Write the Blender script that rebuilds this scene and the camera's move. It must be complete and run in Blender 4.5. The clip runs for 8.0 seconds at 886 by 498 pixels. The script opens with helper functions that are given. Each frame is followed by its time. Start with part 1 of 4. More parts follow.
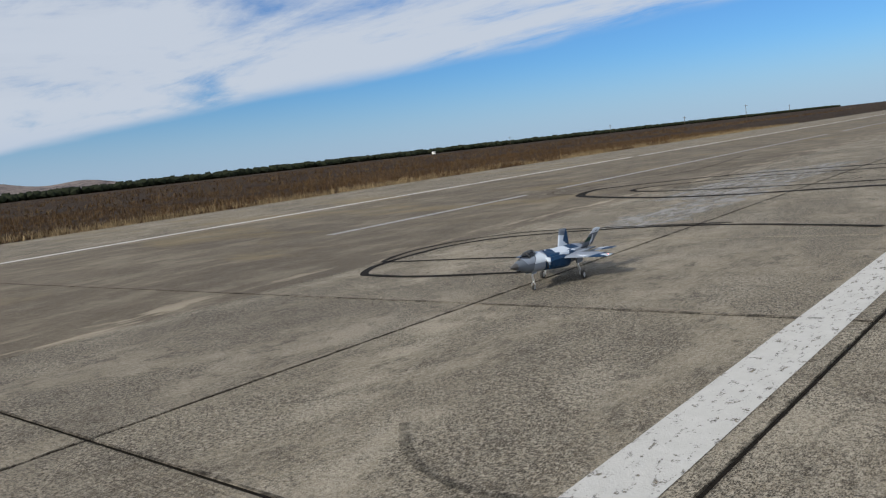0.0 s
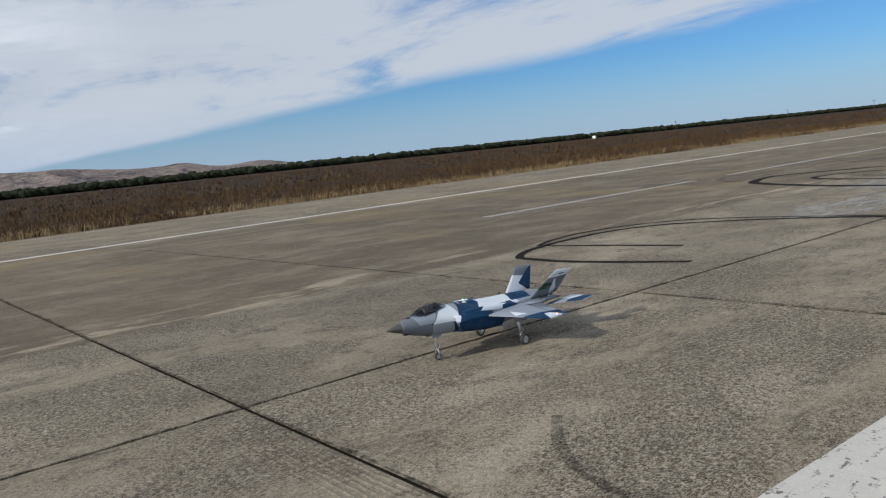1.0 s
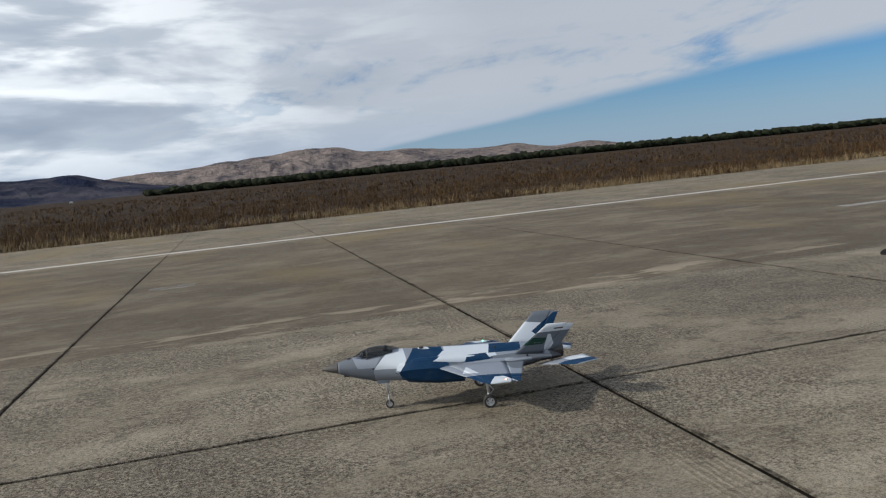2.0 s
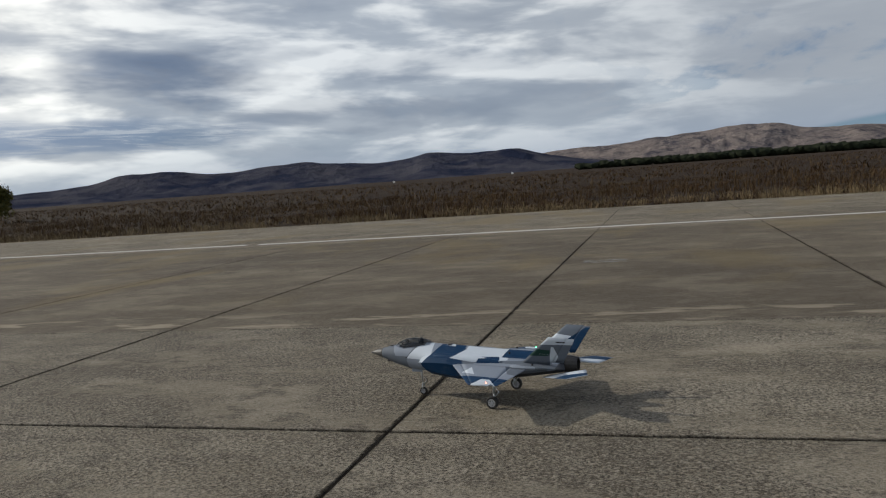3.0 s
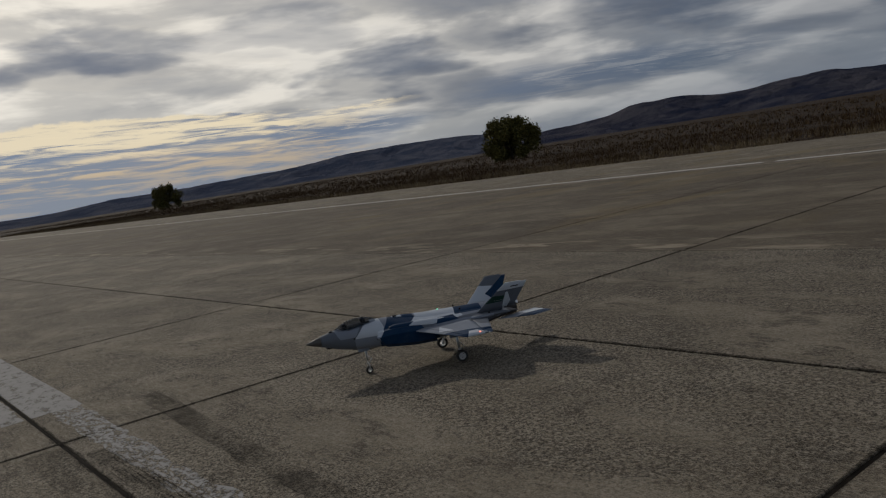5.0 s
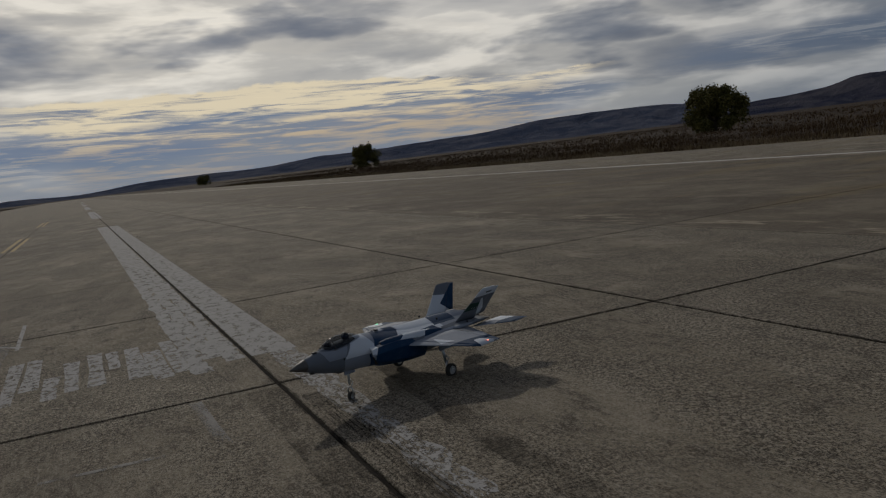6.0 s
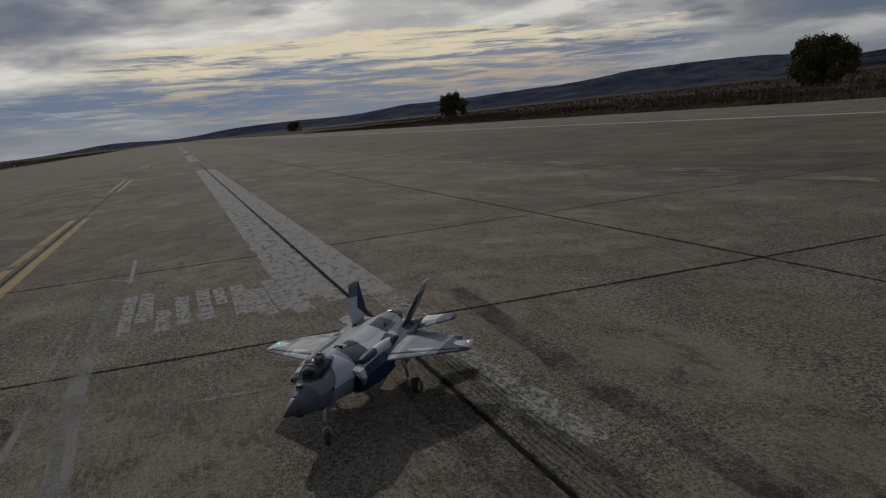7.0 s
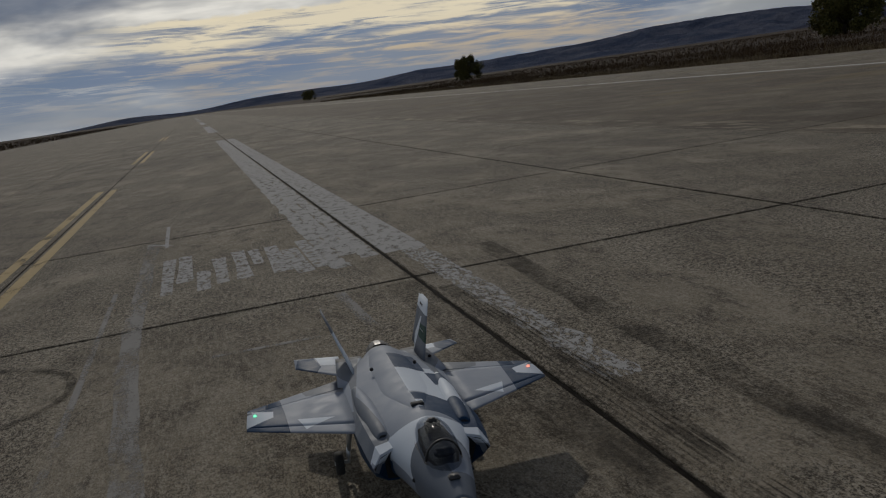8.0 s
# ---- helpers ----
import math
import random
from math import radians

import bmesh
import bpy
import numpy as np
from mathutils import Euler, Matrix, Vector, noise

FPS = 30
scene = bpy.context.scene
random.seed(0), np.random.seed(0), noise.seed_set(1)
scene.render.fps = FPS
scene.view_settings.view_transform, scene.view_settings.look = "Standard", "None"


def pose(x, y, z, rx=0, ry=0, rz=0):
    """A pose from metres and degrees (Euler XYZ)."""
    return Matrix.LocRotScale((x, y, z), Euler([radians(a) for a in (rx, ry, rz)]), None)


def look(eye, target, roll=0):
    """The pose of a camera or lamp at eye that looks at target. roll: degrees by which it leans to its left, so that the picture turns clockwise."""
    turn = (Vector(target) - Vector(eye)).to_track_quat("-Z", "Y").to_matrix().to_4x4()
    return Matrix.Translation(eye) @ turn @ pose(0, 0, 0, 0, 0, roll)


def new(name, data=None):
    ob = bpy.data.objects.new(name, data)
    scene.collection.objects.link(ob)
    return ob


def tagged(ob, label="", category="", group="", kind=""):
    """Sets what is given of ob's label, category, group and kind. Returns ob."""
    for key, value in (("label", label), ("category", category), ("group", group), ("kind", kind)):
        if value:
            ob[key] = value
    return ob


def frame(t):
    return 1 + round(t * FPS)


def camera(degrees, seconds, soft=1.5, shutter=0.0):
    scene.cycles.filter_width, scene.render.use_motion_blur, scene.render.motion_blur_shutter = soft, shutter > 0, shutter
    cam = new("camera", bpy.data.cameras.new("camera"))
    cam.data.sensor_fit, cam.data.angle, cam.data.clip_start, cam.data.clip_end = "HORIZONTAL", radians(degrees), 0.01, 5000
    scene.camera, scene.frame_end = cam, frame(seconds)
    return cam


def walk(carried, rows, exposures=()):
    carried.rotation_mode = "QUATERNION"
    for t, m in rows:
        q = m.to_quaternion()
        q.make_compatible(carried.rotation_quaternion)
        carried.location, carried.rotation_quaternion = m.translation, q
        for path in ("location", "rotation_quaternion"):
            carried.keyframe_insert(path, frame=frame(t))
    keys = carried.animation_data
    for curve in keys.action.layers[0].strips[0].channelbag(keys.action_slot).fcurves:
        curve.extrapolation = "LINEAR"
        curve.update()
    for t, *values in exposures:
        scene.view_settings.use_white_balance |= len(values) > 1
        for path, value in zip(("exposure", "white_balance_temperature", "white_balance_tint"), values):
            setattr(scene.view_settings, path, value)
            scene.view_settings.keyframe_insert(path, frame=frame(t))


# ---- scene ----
# ---- camera ----
def view(x, y, z, yaw, pitch, roll):
    """A camera pose: yaw to the left of the runway's heading, pitch up, roll about the line of sight."""
    return pose(x, y, z, 90 + pitch, 0, yaw) @ pose(0, 0, 0, 0, 0, roll)


cam = camera(58.50, 8.0, soft=1.2)
PATH = [
    (0, view(-2.087, -7.367, 1.812, -138.86, -7.04, -6.44)),
    (0.5, view(-1.984, -7.451, 1.785, -134.37, -7.03, -5.98)),
    (1, view(-1.866, -7.566, 1.753, -127.48, -6.97, -5.90)),
    (1.2, view(-1.831, -7.562, 1.740, -123.70, -6.86, -6.08)),
    (2.3, view(-2.080, -7.090, 1.860, -94.97, -5.71, -4.90)),
    (2.5, view(-2.000, -7.060, 1.855, -88.35, -5.52, -4.43)),
    (3, view(-1.700, -6.980, 1.865, -74.18, -5.19, -4.18)),
    (3.5, view(-1.345, -6.858, 1.819, -62.22, -4.86, -6.09)),
    (4, view(-1.206, -6.688, 1.755, -53.85, -4.92, -8.28)),
    (4.2, view(-1.165, -6.661, 1.746, -50.63, -5.23, -8.56)),
    (5.3, view(-1.171, -6.527, 1.697, -33.31, -6.63, -8.65)),
    (5.5, view(-1.202, -6.465, 1.693, -30.50, -6.72, -8.03)),
    (6, view(-1.245, -6.300, 1.703, -24.11, -6.88, -7.08)),
    (6.5, view(-1.349, -6.171, 1.693, -20.17, -8.76, -7.06)),
    (7, view(-1.384, -6.212, 1.680, -17.62, -9.73, -6.28)),
    (7.5, view(-1.439, -6.304, 1.632, -15.33, -10.14, -6.85)),
    (8, view(-1.566, -6.395, 1.633, -15.94, -12.04, -8.07)),
]
EXPOSURE = [(0.0, -0.24, 6250, 9), (1.2, -0.31, 6300, 9), (2.5, -0.64, 6380, 8), (3.5, -1.19, 6450, 8), (4.2, -1.60, 6530, 9), (5.5, -2.04, 6560, 11), (6.5, -2.14, 6440, 10), (7.5, -2.16, 6360, 10), (8.0, -2.06, 6330, 10)]
walk(cam, PATH, EXPOSURE)

# ---- light: a low sun behind thin cloud, and the sky with a deck of streaky cloud ----
SUN_AZ, SUN_EL = 6.0, 29.5          # degrees to the right of the runway's heading (+y), and up
sun_dir = Vector((math.sin(radians(SUN_AZ)) * math.cos(radians(SUN_EL)), math.cos(radians(SUN_AZ)) * math.cos(radians(SUN_EL)), math.sin(radians(SUN_EL))))
sun = new("sun", bpy.data.lights.new("sun", "SUN"))
sun.data.energy, sun.data.angle, sun.data.color = 4.9, radians(1.0), (1.0, 0.93, 0.82)
sun.matrix_world = look((0, 0, 60), Vector((0, 0, 60)) - sun_dir)


class Nodes:
    """A node tree with short calls."""

    def __init__(self, tree):
        self.t = tree
        tree.nodes.clear()

    def add(self, kind, ins=None, **props):
        n = self.t.nodes.new(kind)
        for k, v in props.items():
            if k == "op":
                n.operation = v
            elif k == "kind":
                n.type = v
            elif k == "noise_dimensions":
                n.noise_dimensions = v
            elif k == "data_type":
                n.data_type = v
            elif k == "blend":
                n.blend_type = v
            elif k == "interp":
                n.interpolation_type = v
            elif k == "feature":
                n.feature = v
        for k, v in (ins or {}).items():
            self.put(n.inputs[k], v)
        return n

    def put(self, socket, v):
        if isinstance(v, bpy.types.NodeSocket):
            self.t.links.new(v, socket)
        elif isinstance(v, bpy.types.Node):
            self.t.links.new(v.outputs[0], socket)
        else:
            socket.default_value = v

    def math(self, op, a, b=0.0, c=0.0, clamp=False):
        n = self.add("ShaderNodeMath", {0: a, 1: b, 2: c}, op=op)
        n.use_clamp = clamp
        return n.outputs[0]

    def ramp(self, v, lo, hi, a=0.0, b=1.0):
        return self.add("ShaderNodeMapRange", {0: v, 1: lo, 2: hi, 3: a, 4: b}, interp="SMOOTHSTEP").outputs[0]

    def mix(self, f, a, b, blend="MIX"):
        n = self.add("ShaderNodeMix", data_type="RGBA", blend=blend)
        n.clamp_factor = True
        self.put(n.inputs[0], f)
        self.put(n.inputs[6], a)
        self.put(n.inputs[7], b)
        return n.outputs[2]

    def noise(self, vec, scale, detail=4.0, rough=0.55, distort=0.0):
        n = self.add("ShaderNodeTexNoise", {"Vector": vec, "Scale": scale, "Detail": detail, "Roughness": rough, "Distortion": distort})
        return n.outputs[0]

    def scaled(self, vec, x, y, z):
        return self.add("ShaderNodeVectorMath", {0: vec, 1: (x, y, z)}, op="MULTIPLY").outputs[0]


def rgb(r, g, b):
    return (r, g, b, 1.0)


def make_sky():
    world = bpy.data.worlds.new("sky")
    scene.world = world
    world.use_nodes = True
    n = Nodes(world.node_tree)
    sky = n.add("ShaderNodeTexSky")
    sky.sky_type, sky.sun_disc = "NISHITA", False
    sky.sun_elevation, sky.sun_rotation = radians(SUN_EL), radians(SUN_AZ)
    sky.air_density, sky.dust_density, sky.ozone_density = 1.0, 0.15, 4.0
    blue = n.mix(1.0, sky.outputs[0], rgb(0.050, 0.080, 0.114), "MULTIPLY")
    way = n.add("ShaderNodeTexCoord").outputs["Generated"]
    xyz = n.add("ShaderNodeSeparateXYZ", {0: way})
    up = n.math("MAXIMUM", xyz.outputs[2], 0.012)
    # the place where the line of sight meets the cloud deck, in heights of the deck
    px, py = n.math("DIVIDE", xyz.outputs[0], up), n.math("DIVIDE", xyz.outputs[1], up)
    # the deck curves down to the horizon, so that its forms do not shrink to lines there
    curve = n.math("ADD", n.math("MAXIMUM", xyz.outputs[2], 0.0), 0.13)
    deck = n.add("ShaderNodeCombineXYZ", {0: n.math("DIVIDE", xyz.outputs[0], curve), 1: n.math("DIVIDE", xyz.outputs[1], curve)}).outputs[0]
    warp = n.noise(n.scaled(deck, 0.5, 0.8, 1), 1.0, 5.0)
    streak = n.noise(n.scaled(deck, 0.50, 0.85, 1), 1.0, 9.0, 0.58, 0.7)
    fine = n.noise(n.scaled(deck, 2.2, 4.2, 1), 1.0, 6.0, 0.62, 0.4)
    # the deck ends along a straight front behind the runway's start
    front = n.math("ADD", py, n.math("MULTIPLY", n.math("SUBTRACT", warp, 0.5), 2.6))
    inside = n.ramp(front, -7.6, -6.0)
    # degrees round from the runway's heading, and degrees up
    az = n.math("MULTIPLY", n.math("ARCTAN2", xyz.outputs[0], xyz.outputs[1]), 57.2958)
    el = n.math("MULTIPLY", n.math("ARCSINE", xyz.outputs[2]), 57.2958)
    low = n.add("ShaderNodeCombineXYZ", {0: az, 1: el}).outputs[0]
    roll_a = n.math("SUBTRACT", n.noise(n.scaled(low, 0.08, 0.28, 1), 1.0, 4.0, 0.52), 0.5)
    roll_b = n.math("SUBTRACT", n.noise(n.add("ShaderNodeVectorMath", {0: n.scaled(low, 0.09, 0.32, 1), 1: (31.0, 7.0, 0.0)}, op="ADD").outputs[0], 1.0, 4.0, 0.52), 0.5)
    waz, wel = n.math("ADD", az, n.math("MULTIPLY", roll_a, 26.0)), n.math("ADD", el, n.math("MULTIPLY", roll_b, 7.0))
    body = n.math("ADD", n.math("MULTIPLY", streak, 0.75), n.math("MULTIPLY", fine, 0.25))
    closed = n.math("MULTIPLY", n.ramp(az, 108.0, 84.0, 0.0, 0.95), n.ramp(el, 34.0, 16.0))
    cover = n.math("MULTIPLY", n.math("MAXIMUM", n.ramp(n.math("SUBTRACT", body, n.ramp(el, 14.0, 34.0, 0.0, 0.06)), 0.34, 0.52), closed), inside)
    # the sun's glow through the cloud
    toward = n.add("ShaderNodeVectorMath", {0: way, 1: tuple(sun_dir)}, op="DOT_PRODUCT").outputs["Value"]
    glow = n.ramp(toward, 0.54, 1.10)
    # soft streaks of thicker cloud, and the heavy banks among them (round, up, breadth, depth, weight)
    banks = n.math("MULTIPLY", n.ramp(n.noise(n.scaled(low, 0.06, 0.34, 1), 1.0, 5.0, 0.52, 0.2), 0.46, 0.72), 0.5)
    for c_az, c_el, w_az, w_el, weight in ((54.5, 8.4, 7.5, 1.6, 1.0), (62.0, 9.0, 4.0, 1.2, 0.6), (8.5, 9.1, 4.0, 0.9, 0.9), (16.5, 9.8, 5.0, 1.1, 0.9), (24.0, 10.6, 5.0, 1.0, 0.6), (36.5, 7.0, 4.0, 1.2, 1.0), (29.0, 9.6, 4.5, 1.0, 0.7),
                                            (-8.0, 8.8, 7.0, 1.8, 1.0), (70.0, 5.0, 13.0, 1.0, 0.55), (46.0, 4.4, 8.0, 1.1, 0.65), (78.0, 8.2, 7.0, 0.9, 0.45), (90.0, 6.0, 8.0, 0.9, 0.35), (-4.0, 3.4, 5.0, 1.0, 0.75), (43.0, 11.0, 5.0, 1.2, 0.5)):
        u = n.math("DIVIDE", n.math("SUBTRACT", waz, c_az), w_az)
        v = n.math("DIVIDE", n.math("SUBTRACT", wel, c_el), w_el)
        r2 = n.math("ADD", n.math("MULTIPLY", u, u), n.math("MULTIPLY", v, v))
        banks = n.math("MAXIMUM", banks, n.math("MULTIPLY", n.ramp(r2, 3.0, 0.0), weight))
    slant = n.add("ShaderNodeCombineXYZ", {0: az, 1: n.math("ADD", el, n.math("MULTIPLY", az, 0.035))}).outputs[0]
    # fine wisps break the banks' edges, and open brighter gaps
    wisp = n.noise(n.scaled(slant, 0.085, 0.34, 1), 1.0, 5.0, 0.54, 0.25)
    banks = n.math("ADD", n.math("MULTIPLY", banks, 0.82), n.math("MULTIPLY", n.math("SUBTRACT", wisp, 0.52), 1.1), clamp=True)
    thin = n.ramp(wisp, 0.56, 0.38)
    near_sun = n.ramp(az, 112.0, 70.0)
    lit = n.mix(glow, n.mix(n.math("MULTIPLY", thin, near_sun), n.mix(near_sun, rgb(0.69, 0.735, 0.81), rgb(0.80, 0.87, 0.97)), rgb(1.55, 1.58, 1.60)), n.mix(thin, rgb(2.7, 2.55, 2.25), rgb(4.0, 3.75, 3.25)))
    shade = n.mix(glow, rgb(0.25, 0.32, 0.46), rgb(0.50, 0.60, 0.82))
    cloud = n.mix(n.math("MULTIPLY", banks, n.ramp(py, -5.0, 3.0)), lit, shade)
    # a lower, rippled sheet lit from behind, with a sharp upper edge, over blue-grey distance
    top = n.math("ADD", n.math("ADD", el, n.math("MULTIPLY", n.ramp(az, 14.0, 34.0), 1.3)), n.math("MULTIPLY", n.math("SUBTRACT", n.noise(n.scaled(low, 0.5, 0.9, 1), 1.0, 6.0, 0.65), 0.5), 0.9))
    sheet = n.math("MULTIPLY", n.ramp(top, 6.25, 6.0), n.math("MULTIPLY", n.ramp(waz, 38.0, 29.0), n.ramp(waz, -9.0, 1.0)))
    ripple = n.noise(n.scaled(slant, 0.20, 2.6, 1), 1.0, 8.0, 0.66, 0.7)
    tilt = n.noise(n.scaled(slant, 0.06, 1.05, 1), 1.0, 4.0, 0.6, 0.3)
    bright = n.ramp(n.math("ADD", n.math("MULTIPLY", ripple, 0.55), n.math("ADD", n.math("MULTIPLY", tilt, 0.45), n.ramp(el, 2.0, 6.0, -0.03, 0.06))), 0.43, 0.56)
    gold = n.mix(n.ramp(el, 2.2, 4.6), rgb(2.05, 1.62, 1.12), rgb(3.15, 2.72, 1.92))
    cloud = n.mix(sheet, cloud, n.mix(bright, rgb(0.86, 0.96, 1.18), gold))
    # rifts in the low cloud, where the blue-grey distance shows
    rift = 0.0
    for c_az, c_el, w_az, w_el in ((-7.0, 2.8, 8.0, 1.5), (3.5, 2.3, 5.0, 0.6), (9.0, 4.1, 5.0, 0.35), (33.0, 3.2, 4.5, 0.9), (52.0, 4.2, 8.0, 0.9)):
        u = n.math("DIVIDE", n.math("SUBTRACT", n.math("ADD", az, n.math("MULTIPLY", roll_a, 12.0)), c_az), w_az)
        v = n.math("DIVIDE", n.math("SUBTRACT", n.math("ADD", el, n.math("MULTIPLY", roll_b, 3.0)), c_el), w_el)
        rift = n.math("MAXIMUM", rift, n.ramp(n.math("ADD", n.math("MULTIPLY", u, u), n.math("MULTIPLY", v, v)), 2.6, 0.0))
    cloud = n.mix(n.math("MULTIPLY", rift, n.ramp(ripple, 0.62, 0.46, 0.45, 0.92)), cloud, n.mix(glow, rgb(0.34, 0.44, 0.62), rgb(0.76, 0.98, 1.42)))
    both = n.mix(n.math("MULTIPLY", cover, 0.95), blue, cloud)
    # thin haze along the horizon
    haze = n.ramp(xyz.outputs[2], 0.0, n.ramp(az, 36.0, 110.0, 0.052, 0.10), 0.66, 0.0)
    both = n.mix(haze, both, n.mix(glow, rgb(0.46, 0.58, 0.78), rgb(1.02, 1.16, 1.36)))
    bg = n.add("ShaderNodeBackground", {0: both, 1: 1.0})
    n.add("ShaderNodeOutputWorld", {0: bg})


make_sky()


# ---- materials ----
def surface(name, colour, rough=0.7, metal=0.0, bump=None, height=0.01, spec=0.5, coat=0.0):
    """A material; colour and bump are functions of (nodes, object coordinates, world position), or colour is a plain triple."""
    m = bpy.data.materials.new(name)
    m.use_nodes = True
    n = Nodes(m.node_tree)
    obj = n.add("ShaderNodeTexCoord").outputs["Object"]
    pos = n.add("ShaderNodeNewGeometry").outputs["Position"]
    col = colour(n, obj, pos) if callable(colour) else rgb(*colour)
    b = n.add("ShaderNodeBsdfPrincipled", {"Base Color": col, "Roughness": rough(n, obj, pos) if callable(rough) else rough, "Metallic": metal, "Specular IOR Level": spec, "Coat Weight": coat})
    if bump:
        n.put(b.inputs["Normal"], n.add("ShaderNodeBump", {"Height": bump(n, obj, pos), "Strength": 1.0, "Distance": height}))
    n.add("ShaderNodeOutputMaterial", {0: b})
    return m


def concrete_colour(n, obj, pos):
    """Weathered concrete; the outer lanes are smoother and browner than the broomed middle ones."""
    across = n.add("ShaderNodeSeparateXYZ", {0: pos}).outputs[0]
    outer = n.math("MULTIPLY", n.ramp(across, 8.05, 8.25), n.ramp(across, 24.2, 24.4, 1.0, 0.4))
    lane = n.noise(n.scaled(pos, 0.10, 0.22, 0.1), 1.0, 5.0, 0.6, 0.5)
    blotch = n.noise(n.scaled(pos, 1.0, 0.6, 1.0), 0.8, 7.0, 0.66, 0.2)
    patch = n.noise(n.scaled(pos, 3.0, 2.0, 1.0), 1.0, 6.0, 0.7, 0.2)
    broom = n.noise(n.scaled(pos, 26.0, 5.0, 1.0), 1.0, 4.0, 0.68)
    grain = n.noise(pos, 34.0, 4.0, 0.75)
    grit = n.noise(pos, 110.0, 2.0, 0.6)
    own = n.add("ShaderNodeObjectInfo").outputs["Random"]
    rough = n.math("SUBTRACT", 1.0, n.math("MULTIPLY", outer, 0.7))
    worn_in = n.noise(n.scaled(pos, 0.75, 0.38, 1.0), 1.0, 5.0, 0.6, 0.6)
    coarse = n.math("MULTIPLY", rough, n.ramp(worn_in, 0.40, 0.58, 0.35, 1.0))
    dash = n.noise(n.scaled(pos, 95.0, 38.0, 1.0), 1.0, 3.0, 0.7)
    c = n.mix(n.ramp(lane, 0.36, 0.64), rgb(0.094, 0.078, 0.058), rgb(0.150, 0.128, 0.096))
    c = n.mix(outer, c, n.mix(n.ramp(lane, 0.4, 0.6), rgb(0.068, 0.055, 0.041), rgb(0.092, 0.076, 0.057)))
    c = n.mix(n.math("MULTIPLY", n.ramp(worn_in, 0.50, 0.36), n.math("MULTIPLY", rough, 0.6)), c, rgb(0.185, 0.162, 0.126))
    c = n.mix(n.math("MULTIPLY", n.ramp(blotch, 0.50, 0.62), n.math("MULTIPLY", rough, 0.80)), c, rgb(0.235, 0.208, 0.166))
    c = n.mix(n.math("MULTIPLY", n.ramp(blotch, 0.48, 0.36), 0.75), c, rgb(0.060, 0.049, 0.036))
    c = n.mix(n.math("MULTIPLY", n.ramp(patch, 0.52, 0.66), n.math("MULTIPLY", rough, 0.45)), c, rgb(0.205, 0.185, 0.152))
    c = n.mix(n.math("MULTIPLY", n.ramp(patch, 0.47, 0.39), n.math("MULTIPLY", rough, 0.8)), c, rgb(0.054, 0.045, 0.034))
    c = n.mix(n.math("MULTIPLY", n.ramp(broom, 0.46, 0.62), n.math("MULTIPLY", rough, 0.55)), c, rgb(0.225, 0.204, 0.168))
    c = n.mix(n.math("MULTIPLY", n.ramp(grain, 0.50, 0.42), n.math("MULTIPLY", coarse, 0.85)), c, rgb(0.030, 0.025, 0.020))
    c = n.mix(n.math("MULTIPLY", n.ramp(dash, 0.49, 0.43), n.math("MULTIPLY", coarse, 0.95)), c, rgb(0.024, 0.020, 0.016))
    c = n.mix(n.math("MULTIPLY", n.ramp(dash, 0.54, 0.62), n.math("MULTIPLY", coarse, 0.6)), c, rgb(0.27, 0.25, 0.21))
    chips = n.noise(n.scaled(pos, 30.0, 22.0, 1.0), 1.0, 5.0, 0.78)
    c = n.mix(n.math("MULTIPLY", n.ramp(chips, 0.47, 0.40), n.math("MULTIPLY", coarse, 0.85)), c, rgb(0.026, 0.022, 0.017))
    c = n.mix(n.math("MULTIPLY", n.ramp(chips, 0.54, 0.62), n.math("MULTIPLY", coarse, 0.65)), c, rgb(0.30, 0.27, 0.225))
    # pale scuffs along the edge of the smoother lanes, and an ochre stain on them
    rim = n.math("MULTIPLY", n.ramp(across, 8.05, 8.3), n.ramp(across, 9.7, 8.7))
    scuff = n.noise(n.scaled(pos, 2.2, 0.55, 1.0), 1.0, 7.0, 0.68, 0.2)
    c = n.mix(n.math("MULTIPLY", n.ramp(scuff, 0.52, 0.60), n.math("MULTIPLY", rim, 0.75)), c, rgb(0.235, 0.205, 0.160))
    ochre = n.noise(n.scaled(pos, 0.16, 0.30, 1.0), 1.0, 5.0, 0.6, 0.3)
    c = n.mix(n.math("MULTIPLY", n.ramp(ochre, 0.52, 0.66), n.math("MULTIPLY", n.ramp(across, 9.0, 12.5), 0.55)), c, rgb(0.135, 0.105, 0.058))
    c = n.mix(n.math("MULTIPLY", n.ramp(grit, 0.52, 0.64), n.math("MULTIPLY", rough, 0.4)), c, rgb(0.28, 0.26, 0.22))
    return n.mix(1.0, c, n.add("ShaderNodeCombineColor", {0: n.ramp(own, 0, 1, 1.17, 1.37), 1: n.ramp(own, 0, 1, 1.15, 1.35), 2: n.ramp(own, 0, 1, 1.11, 1.29)}).outputs[0], "MULTIPLY")


def concrete_bump(n, obj, pos):
    g = n.noise(pos, 46.0, 4.0, 0.7)
    b = n.noise(n.scaled(pos, 14.0, 1.1, 1.0), 1.0, 4.0, 0.65)
    return n.math("ADD", n.math("MULTIPLY", g, 0.7), n.math("MULTIPLY", b, 0.3))


M = {}
M["concrete"] = surface("concrete", concrete_colour, 0.92, bump=concrete_bump, height=0.013, spec=0.15)
M["sealant"] = surface("sealant", lambda n, o, p: n.mix(n.noise(p, 9.0), rgb(0.008, 0.007, 0.006), rgb(0.022, 0.019, 0.016)), 0.95, spec=0.03)


